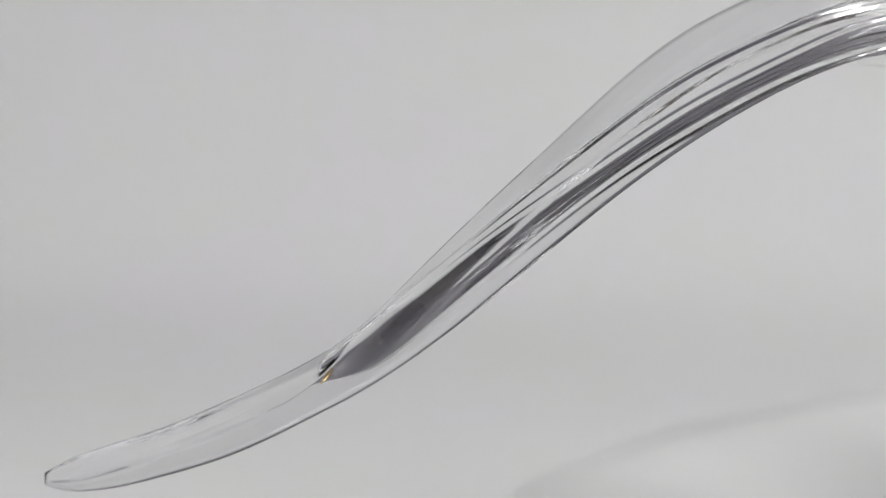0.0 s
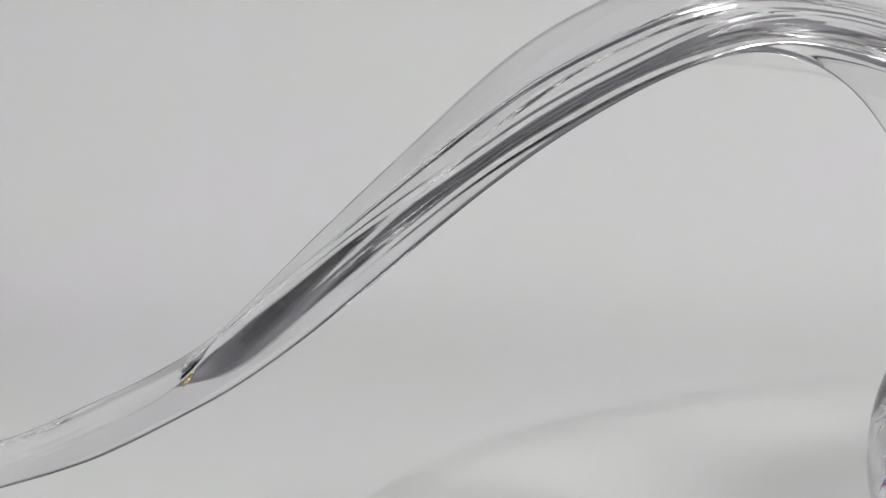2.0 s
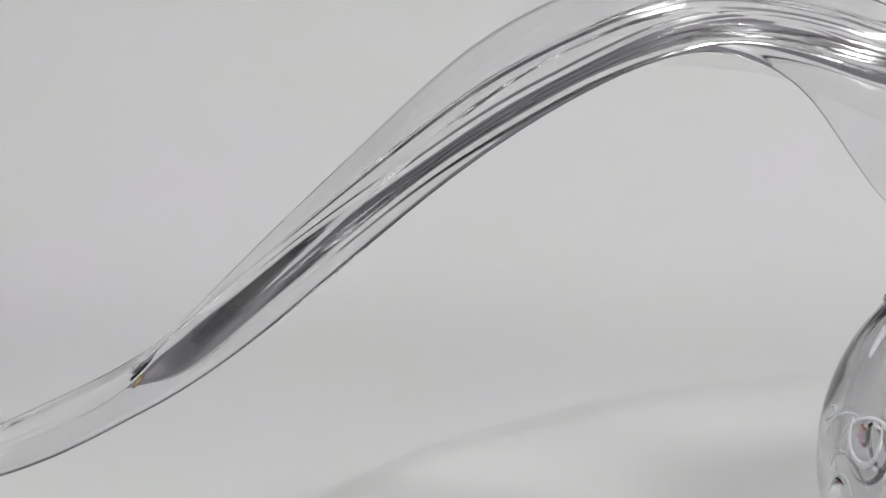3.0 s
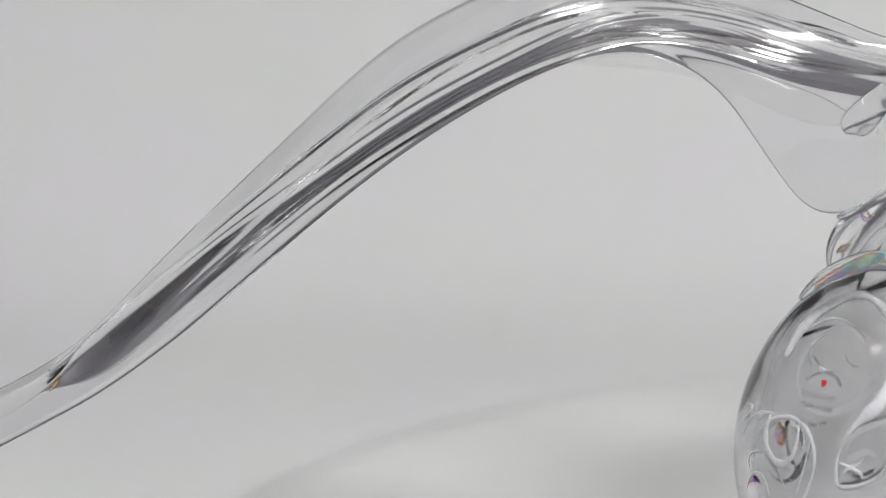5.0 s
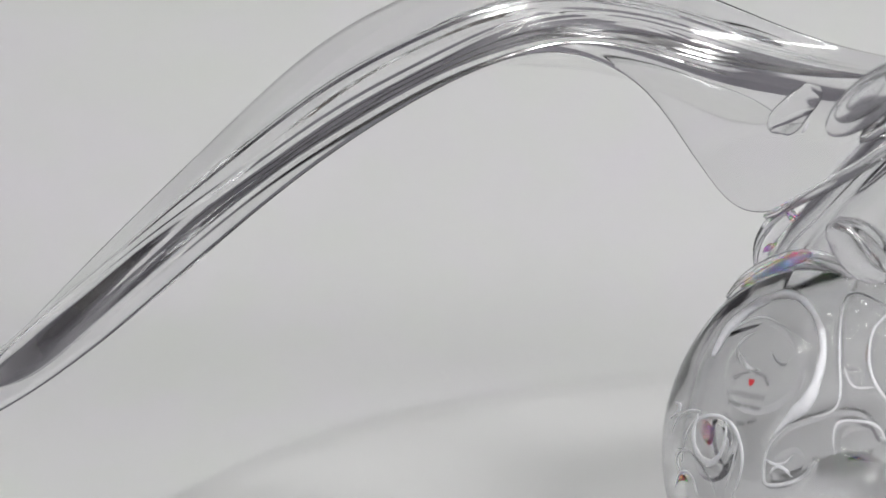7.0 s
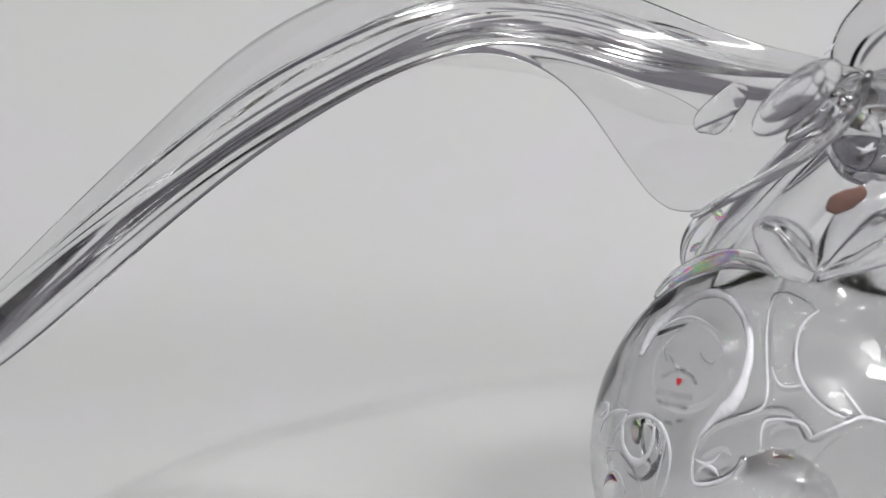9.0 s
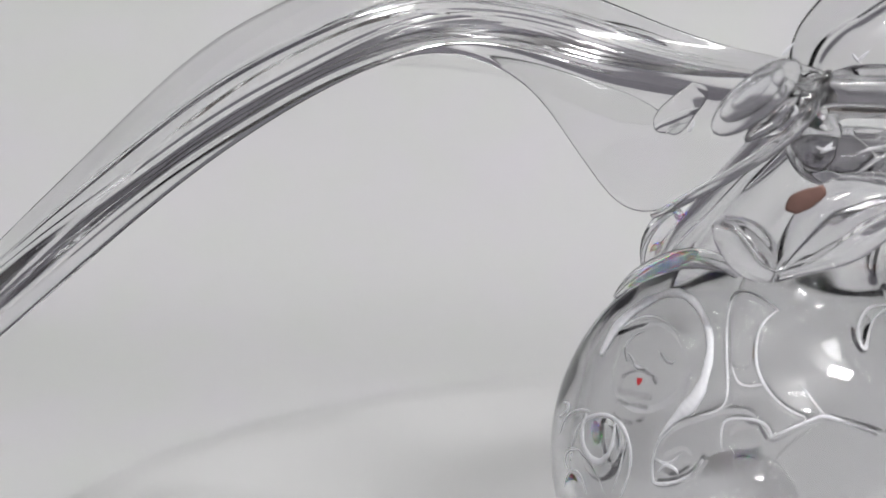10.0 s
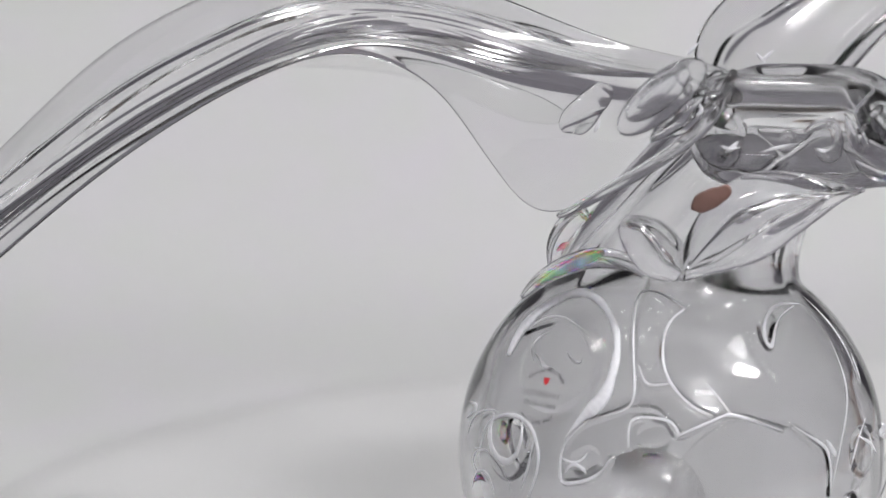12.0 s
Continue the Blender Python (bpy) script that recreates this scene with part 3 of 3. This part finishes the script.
# The petal that rises behind
BACK_PETAL = [
    (0.0080, 0.1450, 0.0444, 0.1477, 0.1, 0.04, 0.4, 0.83, 0.3, 12, 20, 6),
    (0.0058, 0.1579, 0.0491, 0.1533, 0.16, 0.04, 0.5, 0.84, 0.3, 24, 30, 8),
    (0.0153, 0.1730, 0.0617, 0.1664, 0.36, 0.036, 0.5, 0.86, 0.3, 36, 42, 10),
    (0.0305, 0.1900, 0.0810, 0.1790, 0.48, 0.036, 0.5, 0.88, 0.3, 50, 56, 10),
    (0.0530, 0.2030, 0.0990, 0.1870, 0.55, 0.04, 0.5, 0.9, 0.3, 66, 70, 10),
    (0.0780, 0.2080, 0.1190, 0.1880, 0.5, 0.08, 0.8, 0.88, 0.3, 84, 86, 8),
    (0.1100, 0.1980, 0.1370, 0.1730, 0.4, 0.15, 0.8, 0.8, 0.3, 104, 104, 5),
    (0.1500, 0.1600, 0.1640, 0.1420, 0.4, 0.25, 0.7, 0.5, 0.5, 126, 126, 2),
    (0.1900, 0.1150, 0.1980, 0.1030, 0.5, 0.3, 0.5, 0.5, 0.8, 150, 150, 0),
    (0.2150, 0.0900, 0.2180, 0.0820, 0.5, 0.4, 0.4, 0.5, 0.8, 166, 166, 0)]

# Rolled folds and drops of solid glass, and added cords that paint glints: name, material, label, then x, z, depth (mm)
# and half thickness (mm) along the way
BEADS = [
    ("tip", AMBER, "amber bead painting the colour fringe of the dark streak", [(-0.2366, 0.0704, -3, 0.2), (-0.2356, 0.0715, -3, 0.5), (-0.2344, 0.0731, -3, 0.6), (-0.2334, 0.0746, -3, 0.2)]),
    ("rim", CRYSTAL, "rounded rim of the petal", [(0.0170, 0.1533, -35, 0.9), (0.0164, 0.1497, -37, 1.6), (0.0121, 0.1423, -38, 1.9), (0.0052, 0.1353, -39, 1.9), (-0.0048, 0.1285, -39, 1.7), (-0.0152, 0.1227, -36, 1.5), (-0.0254, 0.1173, -31, 1.1), (-0.0290, 0.1159, -28, 0.6)]),
    ("drop", CRYSTAL, "long drop of clear glass beside the petal's rim", [(-0.0045, 0.1352, -34, 0.4), (-0.0029, 0.1367, -34, 1.6), (0.0004, 0.1393, -35, 2.5), (0.0041, 0.1422, -36, 2.7), (0.0073, 0.1454, -37, 2.2), (0.0094, 0.1484, -37, 0.5)]),
    ("glint", HIGHLIGHT, "white cord painting a glint", [(-0.0197, 0.1379, -28, 0.2), (-0.0188, 0.1391, -28, 0.55), (-0.0181, 0.1410, -28, 0.2)]),
    ("glint", HIGHLIGHT, "white cord painting a glint", [(0.0082, 0.1447, -43, 0.2), (0.0087, 0.1430, -43, 0.5), (0.0074, 0.1417, -43, 0.2)]),
    ("fold", CRYSTAL, "", [(-0.0384, 0.0945, -2, 0.8), (-0.0332, 0.0993, -14, 2), (-0.0257, 0.1030, -26, 2.6), (-0.0182, 0.1043, -34, 2.7), (-0.0107, 0.1028, -37, 2.2), (-0.0062, 0.0993, -38, 0.9)]),
    ("fold", CRYSTAL, "", [(-0.0305, 0.1019, -14, 1.2), (-0.0294, 0.1079, -18, 2.6), (-0.0260, 0.1134, -22, 3), (-0.0212, 0.1166, -24, 1.6)]),
    ("fold", CRYSTAL, "", [(0.0318, 0.0984, -6, 0.5), (0.0369, 0.0931, -6, 1.4), (0.0426, 0.0869, -5, 1.8), (0.0466, 0.0801, -4, 1.5), (0.0492, 0.0724, -4, 0.4)]),
    ("glint", RAINBOW, "added cord standing in for a rainbow glint", [(-0.0197, 0.1167, -30, 0.2), (-0.0218, 0.1153, -30, 0.7), (-0.0236, 0.1173, -29, 0.2)]),
    ("glint", RAINBOW, "added cord standing in for a rainbow glint", [(-0.0294, 0.1064, -24, 0.2), (-0.0278, 0.1077, -26, 0.8), (-0.0260, 0.1086, -26, 0.2)]),
    ("glint", RAINBOW, "broad added cord standing in for a rainbow glint", [(-0.0350, 0.0971, -20, 0.3), (-0.0309, 0.0999, -28, 1.2), (-0.0257, 0.1025, -34, 1.6), (-0.0205, 0.1047, -39, 1.6), (-0.0167, 0.1059, -40, 0.5)]),
    ("drop", CRYSTAL, "clear crystal drop on the ball", [(0.0484, 0.0657, -8, 0.4), (0.0530, 0.0619, -10, 1.3), (0.0557, 0.0536, -12, 1.7), (0.0536, 0.0442, -14, 1.5), (0.0500, 0.0381, -14, 0.5)]),
    ("drop", CRYSTAL, "clear crystal drop on the ball", [(0.0604, 0.0503, 2, 0.5), (0.0585, 0.0425, 0, 1.5), (0.0553, 0.0348, -2, 1.6), (0.0538, 0.0301, -2, 0.5)]),
    ("drop", CRYSTAL, "", [(0.0363, 0.1371, -39, 0.6), (0.0393, 0.1391, -40, 1.4), (0.0430, 0.1393, -41, 1.6), (0.0449, 0.1350, -41, 1.6), (0.0438, 0.1297, -41, 1.4), (0.0395, 0.1307, -40, 0.6)]),
    ("drop", CRYSTAL, "", [(0.0475, 0.1402, -41, 0.6), (0.0494, 0.1356, -42, 1.7), (0.0518, 0.1323, -42, 1.7), (0.0543, 0.1378, -42, 1.4), (0.0553, 0.1408, -42, 0.6)]),
    ("drop", CRYSTAL, "", [(0.0499, 0.1288, -41, 0.6), (0.0530, 0.1265, -42, 1.7), (0.0575, 0.1252, -43, 1.7), (0.0613, 0.1263, -44, 0.6)]),
    ("drop", CRYSTAL, "", [(0.0293, 0.1345, -44, 0.3), (0.0313, 0.1363, -45, 0.9), (0.0332, 0.1356, -45, 1), (0.0329, 0.1335, -45, 0.8), (0.0311, 0.1333, -45, 0.3)]),
    ("drop", CRYSTAL, "", [(0.0386, 0.1325, -46, 0.3), (0.0404, 0.1313, -46, 1.1), (0.0428, 0.1315, -46, 1.1), (0.0443, 0.1333, -46, 0.4)]),
    ("drop", CRYSTAL, "", [(0.0418, 0.1376, -47, 0.3), (0.0430, 0.1396, -47, 0.8), (0.0445, 0.1384, -47, 0.9), (0.0449, 0.1354, -47, 0.9), (0.0437, 0.1339, -47, 0.3)]),
    ("drop", CRYSTAL, "", [(0.0467, 0.1417, -47, 0.2), (0.0480, 0.1389, -47, 0.9), (0.0494, 0.1362, -47, 0.9), (0.0500, 0.1347, -47, 0.2)]),
    ("glint", HIGHLIGHT, "white cord painting a glint", [(0.0140, 0.1336, -45, 0.1), (0.0152, 0.1330, -45, 0.3), (0.0170, 0.1327, -45, 0.3), (0.0194, 0.1332, -45, 0.1)]),
    ("glint", HIGHLIGHT, "white cord painting a glint", [(0.0248, 0.1316, -45, 0.1), (0.0281, 0.1326, -45, 0.3), (0.0314, 0.1333, -45, 0.25), (0.0344, 0.1338, -45, 0.1)]),
    ("glint", HIGHLIGHT, "white cord painting a glint", [(0.0469, 0.1408, -49, 0.1), (0.0481, 0.1383, -49, 0.35), (0.0494, 0.1359, -49, 0.1)]),
    ("glint", HIGHLIGHT, "white cord painting a glint", [(0.0395, 0.1325, -48, 0.1), (0.0410, 0.1316, -48, 0.4), (0.0425, 0.1318, -48, 0.1)]),
    ("glint", HIGHLIGHT, "white cord painting a glint", [(0.0230, 0.1581, 6, 0.1), (0.0242, 0.1566, 6, 0.45), (0.0258, 0.1549, 6, 0.1)]),
    ("glint", HIGHLIGHT, "white cord painting a glint", [(0.0278, 0.1587, 6, 0.1), (0.0259, 0.1570, 6, 0.5), (0.0243, 0.1557, 6, 0.1)]),
    ("glint", HIGHLIGHT, "white cord painting a glint", [(0.0237, 0.1546, 6, 0.1), (0.0255, 0.1546, 6, 0.5), (0.0276, 0.1541, 6, 0.1)]),
    ("glint", HIGHLIGHT, "white cord painting a glint", [(0.0049, 0.1577, 8, 0.1), (0.0061, 0.1590, 8, 0.5), (0.0080, 0.1610, 8, 0.1)]),
    ("glint", HIGHLIGHT, "white cord painting a glint", [(0.0522, 0.1479, -42, 0.15), (0.0534, 0.1453, -42, 0.45), (0.0517, 0.1431, -42, 0.45), (0.0526, 0.1404, -42, 0.3), (0.0514, 0.1392, -42, 0.1)]),
    ("glint", HIGHLIGHT, "white cord painting a glint", [(0.0152, 0.1318, -38, 0.1), (0.0170, 0.1330, -39, 0.7), (0.0185, 0.1347, -39, 0.1)])]
# Flat oval drops of glass that lie on the petal, one within the other: both ends x, z; their depths (mm); half width (mm)
OVALS = [(-0.0128, 0.1375, 0.0092, 0.1561, -33, -44, 5.6),
         (-0.0107, 0.1410, 0.0051, 0.1543, -37, -46, 4.3),
         (-0.0080, 0.1440, 0.0018, 0.1523, -41, -48, 2.2)]
# A flat slug of glass on the petal: x, z, depth (mm), half width (mm)
SLUG = [(-0.0265, 0.1377, -18, 0.6), (-0.0260, 0.1389, -18, 3.2), (-0.0239, 0.1413, -19, 4.2), (-0.0215, 0.1439, -20, 4), (-0.0191, 0.1465, -22, 3.6), (-0.0173, 0.1484, -24, 3), (-0.0163, 0.1496, -24, 2.2), (-0.0159, 0.1503, -24, 0.6)]
BROWN_IMAGE = (0.0114, 0.1195)


def roof(x, soft=0.12):
    """A ridge of height 1 and half width 1 with a slightly rounded crest and foot."""
    v = 1 + soft - np.sqrt(x * x + soft * soft)
    return np.where(v > -1, 0.5 * (v + np.sqrt(v * v + 0.01)), 0.0)


def creased(l1, l2, d0, d1, sl, cr):
    """Across the long petal: the places of the mesh's points, and the thickness there in widths. A thick rod thins out from d0 to d1,
    with a small step under it, and two creases above it; points lie along the creases, so that they run clean."""
    rise, low, d2 = 0.65, 0.045 * cr, min(0.92, d1 + 0.045)
    places, heights = [1.0, 0.992, 0.975, min(0.96, d2 + 0.04), d2, d1, d0], [0.0, 0.0, 0.0, 0.0, sl * low, 0.0, sl * (d1 - d0)]
    for start, w in ((l2, 0.042 * cr + 0.002), (l1, 0.048 * cr + 0.002)):
        end = min(start + w, places[-1] - 0.004)
        heights.append(max(0.0, heights[-1] - rise * (places[-1] - end)))
        places.append(end)
        heights.append(heights[-1] + sl * (w - 0.002))
        places.append(end - w)
    left, top = places[-1], heights[-1]
    span = min(0.8 * left, 0.06)      # the rod ends in a sharp upper edge
    for k in (0.33, 0.67, 1.0):
        places.append(left - span * k)
        heights.append(top * (1 - k) ** 1.2)
    places.append(0.0)
    heights.append(0.0)
    knots = np.arange(len(places))[::-1]
    marks = np.concatenate([[0], np.cumsum([10, 10, 10, 12, 10, 14, 10, 12, 34, 12, 10, 14, 5, 6])])
    at = np.interp(np.arange(marks[-1] + 1), marks, knots)
    return np.interp(at, knots[::-1], places), np.interp(at, knots[::-1], heights)


def petal_mesh(table, sheet=0.0011, steps=320, m=96, second=0.095, lenses=(), rod=False):
    t = np.array(table)
    mid = (t[:, 0:2] + t[:, 2:4]) / 2
    s0 = np.concatenate([[0], np.cumsum(np.linalg.norm(np.diff(mid, axis=0), axis=1))])
    s0 /= s0[-1]
    q = np.linspace(0, 1, steps)
    half = max(11, steps // 29)
    soft = np.hanning(2 * half + 1)
    soft /= soft.sum()
    col = [np.convolve(np.pad(spline(s0, t[:, k], q), half, mode="reflect", reflect_type="odd"), soft, mode="valid") for k in range(t.shape[1])]
    f = np.linspace(0, 1, m)
    f = 0.5 * f + 0.5 * (0.5 - 0.5 * np.cos(np.pi * f))
    if rod:
        m = len(creased(0.3, 0.4, 0.5, 0.6, 1, 1)[0])
    grid, front, back = np.zeros((steps, m, 3)), np.zeros((steps, m)), np.zeros((steps, m))
    round_off = np.hanning(9)
    round_off /= round_off.sum()
    for i in range(steps):
        ux, uz, lx, lz = [c[i] for c in col[:4]]
        bul, yu, yl, hol = [c[i] for c in col[-4:]]
        width = math.hypot(ux - lx, uz - lz)
        if rod:
            l1, l2, d0, d1, sl, cr = [c[i] for c in col[4:10]]
            f, ridge = creased(l1, l2, d0, max(d1, d0 + 0.01), sl, max(0.0, cr))
            ridge = width * np.convolve(np.pad(ridge, 4, mode="edge"), round_off, mode="valid")
            rp, rw = (d0 + d1) / 2, max(0.03, (d1 - d0) / 2)
            near = np.exp(-((f - rp) / (1.1 * rw)) ** 4) * max(0.0, cr)
            u = (f - d0) / max(0.01, d1 - d0)
            ripple = (0.0010 * np.sin(22 * u + 9 * q[i]) + 0.0005 * np.sin(41 * u - 14 * q[i] + 2 * np.sin(60 * q[i]))) * width * near
            # the thin sheet hangs from the rod on the near side of the bend
            thin = sheet * (1 - 0.8 * np.clip((f - d1) / 0.3, 0, 1) * (0.5 + 0.5 * math.tanh((ux + 0.07) / 0.02)))
            thin = thin * (1 - 0.8 * np.exp(-(f / 0.15) ** 2))
            rw = 0.085
        else:
            rp, rw, sl, rp2 = [c[i] for c in col[4:8]]
            ridge = np.maximum(sl * rw * width * roof((f - rp) / rw), sl * second * width * roof((f - rp2) / second))
            near = np.exp(-((f - rp) / (1.4 * rw)) ** 4)
            ripple = (0.0042 * np.sin(40 * f + 5 * q[i]) + 0.0008 * np.sin(83 * f - 4 * q[i])) * width * near
            thin = sheet
        edge = np.sqrt(np.maximum(0.0, 1 - np.abs(2 * f - 1) ** (10 + 40 * (0.5 + 0.5 * math.tanh((ux + 0.06) / 0.02)) * (f > 0.5)) if rod else 1 - np.abs(2 * f - 1) ** 10))
        swell = bul / 1000 * np.exp(-((f - rp) / (1.5 * rw)) ** 2)
        for k in range(m):
            g = f[k]
            # the upper rim curls away from the viewer faster than the rod does
            bend = 1 - g
            if rod:
                straight = min(1.0, max(0.0, (ux + 0.11) / 0.09))
                straight = straight * straight * (3 - 2 * straight)
                bend = straight * bend + (1 - straight) * max(0.0, 1 - g / 0.55) ** 1.3
            y = (yl + (yu - yl) * bend + hol * math.sin(math.pi * g)) / 1000
            grid[i, k] = toward(ux + (lx - ux) * g, uz + (lz - uz) * g, y)
        for bx, bz, ra, rb, ang, h in lenses:
            c0, s0_ = math.cos(ang), math.sin(ang)
            px, pz = grid[i, :, 0], grid[i, :, 2]
            e1, e2 = ((px - bx) * c0 + (pz - bz) * s0_) / ra, (-(px - bx) * s0_ + (pz - bz) * c0) / rb
            swell = swell + h * np.exp(-np.minimum(9.0, e1 * e1 + e2 * e2) ** 3)
        back[i] = (thin + ridge + ripple) * edge
        front[i] = (thin + swell + ripple * 0.15) * edge
    nrm = np.cross(np.gradient(grid, axis=0), np.gradient(grid, axis=1))
    nrm /= np.linalg.norm(nrm, axis=2, keepdims=True)
    if nrm[steps // 2, m // 2, 1] > 0:
        nrm = -nrm
    if rod:     # thickened along the line of sight, so that the curled part does not fold into itself
        nrm = np.array(EYE) - grid
        nrm /= np.linalg.norm(nrm, axis=2, keepdims=True)
    rings = []
    for i in range(steps):
        e = min(1.0, i / 5, (steps - 1 - i) / 5)
        k0 = math.sqrt(max(0.02, 1 - (1 - e) ** 2))
        a = [Vector(grid[i, k] + nrm[i, k] * front[i, k] * k0) for k in range(m)]
        b = [Vector(grid[i, k] - nrm[i, k] * back[i, k] * k0) for k in range(m - 2, 0, -1)]
        rings.append(a + b)
    return rings_to_bm(rings)


def bead(name, material, label, spots, parent, depth=0.8):
    """A rounded cord or drop of glass along its spots, deep as a share of its width."""
    a = np.array(spots)
    q = np.linspace(0, len(a) - 1, 12 * len(a))
    c = [spline(np.arange(len(a)), a[:, k], q) for k in range(4)]
    line = [Vector(toward(x, z, y / 1000)) for x, z, y in zip(*c[:3])]
    rings = []
    for i, p in enumerate(line):
        along = (line[min(i + 1, len(line) - 1)] - line[max(i - 1, 0)]).normalized()
        side = along.cross(Vector((0, 1, 0))).normalized()
        up = side.cross(along)
        r = max(0.05, c[3][i]) / 1000
        rings.append([p + side * (r * math.cos(k)) + up * (depth * r * math.sin(k)) for k in np.linspace(0, 2 * math.pi, 28, endpoint=False)])
    part(name, rings_to_bm(rings), material, parent, label)


def lettering(bm, body, size, place):
    """Adds flat letters to bm, set at the matrix place, centred."""
    d = bpy.data.curves.new("letters", "FONT")
    d.body, d.size, d.align_x, d.align_y, d.resolution_u = body, size, "CENTER", "CENTER", 3
    ob = new("letters", d)
    bpy.context.view_layer.update()
    me = bpy.data.meshes.new_from_object(ob.evaluated_get(bpy.context.evaluated_depsgraph_get()))
    me.transform(place)
    bm.from_mesh(me)
    bpy.data.objects.remove(ob)
    bpy.data.meshes.remove(me)


def sticker(parent):
    """Printed clear round sticker in a hollow of the ball: red emblem, a row of plain marks, small print."""
    d = facing(-0.560, 0.240)
    n = d
    side = Vector((0, 0, 1)).cross(n).normalized()
    up = n.cross(side)
    base = Matrix((side, up, n)).transposed().to_4x4()
    base.translation = BALL_C + d * (BALL_R + 0.0012)
    mm = 0.00118

    def bar(bm, x, y, w, h, turn=0.0):
        m = base @ Matrix.Translation((x * mm, y * mm, 0)) @ Matrix.Rotation(turn, 4, "Z")
        bm.faces.new([bm.verts.new(m @ Vector((a * w / 2 * mm, b * h / 2 * mm, 0))) for a, b in ((-1, -1), (1, -1), (1, 1), (-1, 1))])
    bm = bmesh.new()
    rnd = random.Random(3)
    x = -5.0
    while x < 5.0:
        w = rnd.uniform(0.16, 0.22)
        bar(bm, x, 0, w * 0.8, 1.35)
        x += w + rnd.uniform(0.45, 0.75)
    st = part("sticker", bm, INK, parent, "clear round sticker with dark grey print", smooth=False)
    st["kind"] = "stuff"
    bm = bmesh.new()
    lettering(bm, "Made in Italy", 1.75 * mm, base @ Matrix.Translation((0, -2.3 * mm, 0)))
    text = "Crystal Hand Made"
    for k, ch in enumerate(text):
        a = math.radians(90 - 6.0 * (k - (len(text) - 1) / 2))
        if ch != " ":
            lettering(bm, ch, 1.35 * mm, base @ Matrix.Translation((6.2 * mm * math.cos(a), (6.2 * math.sin(a) - 0.9) * mm, 0)) @ Matrix.Rotation(a - math.pi / 2, 4, "Z"))
    text = "over 24% PbO"
    for k, ch in enumerate(text):
        a = math.radians(-90 + 7.2 * (k - (len(text) - 1) / 2))
        if ch != " ":
            lettering(bm, ch, 1.4 * mm, base @ Matrix.Translation((6.2 * mm * math.cos(a), (6.2 * math.sin(a) - 0.2) * mm, 0)) @ Matrix.Rotation(a + math.pi / 2, 4, "Z"))
    part("small_print", bm, INK, st, smooth=False)
    bm = bmesh.new()
    pts = [(-0.8, 3.6), (0.8, 3.6), (0.65, 2.6), (0.0, 1.9), (-0.65, 2.6)]
    bm.faces.new([bm.verts.new(base @ Vector((x * mm, y * mm, 0))) for x, y in reversed(pts)])
    part("emblem", bm, RED, st, "small red shield emblem", smooth=False)


def crystal_piece():
    e = tagged(new("crystal_centrepiece"), "clear lead crystal centrepiece, long drooping petals on a dimpled ball", "centrepiece")
    body = tagged(new("vase_body", ball_mesh()), "clear hollow crystal ball with cut dimples and folded neck")
    body.parent = e
    part("petal", petal_mesh(PETAL, sheet=0.0014, steps=560, lenses=LENSES, rod=True), CRYSTAL, e, "long clear crystal petal drawn out to a drooping tip")
    part("web", petal_mesh(WEB, sheet=0.0004, steps=120, m=48), FILM, e, "thin web of clear crystal under the petal's bend")
    # side and back petals take the dimmed tint to look darker
    part("petal", petal_mesh(SIDE_PETAL, sheet=0.0022, steps=160, m=96, second=0.32), DIMMED, e, "short thick crystal petal swinging out over the neck")
    part("petal", petal_mesh(BACK_PETAL, sheet=0.0006, steps=200, m=160, second=0.06), DIMMED, e)
    part("fold", petal_mesh(RIGHT_FOLD, sheet=0.0012, steps=120, m=64), CRYSTAL, e)
    part("fold", petal_mesh(LEFT_FOLD, sheet=0.0012, steps=120, m=64), CRYSTAL, e)
    for name, material, label, spots in BEADS:
        bead(name, material, label, spots, e)
    for x0, z0, x1, z1, y0, y1, w in OVALS:
        spots = [(x0 + (x1 - x0) * u, z0 + (z1 - z0) * u, y0 + (y1 - y0) * u, max(0.3, 2 * w * math.sqrt(u * (1 - u)))) for u in (0, 0.04, 0.15, 0.31, 0.5, 0.69, 0.85, 0.96, 1)]
        bead("drop", CRYSTAL, "oval drop of clear glass nested in the petal", spots, e, depth=0.13)
    bead("slug", CRYSTAL, "flat pale slug of glass in the petal", SLUG, e, depth=0.09)
    # flat patch in front of the fold, painted as a refracted image
    outline = []
    for r, y in ((0.85, -0.0002), (1, 0), (0.85, 0.0002)):
        ring = []
        for k in np.linspace(0, 2 * math.pi, 120, endpoint=False):
            w = r * (1 + 0.14 * math.sin(2 * k + 2.6) + 0.05 * math.sin(3 * k + 2.0) + 0.03 * math.sin(7 * k))
            a, b = 0.0054 * w * math.cos(k), 0.0030 * w * math.sin(k)
            ring.append(toward(BROWN_IMAGE[0] + 0.83 * a - 0.56 * b, BROWN_IMAGE[1] + 0.56 * a + 0.83 * b, -0.0415 + y))
        outline.append(ring)
    part("brown_image", rings_to_bm(outline), BROWN, e, "flat brown patch painting a refraction in the neck")
    # whitish cords paint the ball's highlights
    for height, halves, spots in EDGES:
        glint_cord(height, halves, spots, e)
    for height, halves, spots in SPARKS:
        glint_cord(height, halves, spots, e, RAINBOW, "small added cord standing in for a rainbow glint")
    sticker(e)


room()
# the third lamp body belongs to the added fill
for px, py, watts in PANELS:
    ceiling_light(px, py)
table()
paper_sweep()
turntable()
crystal_piece()
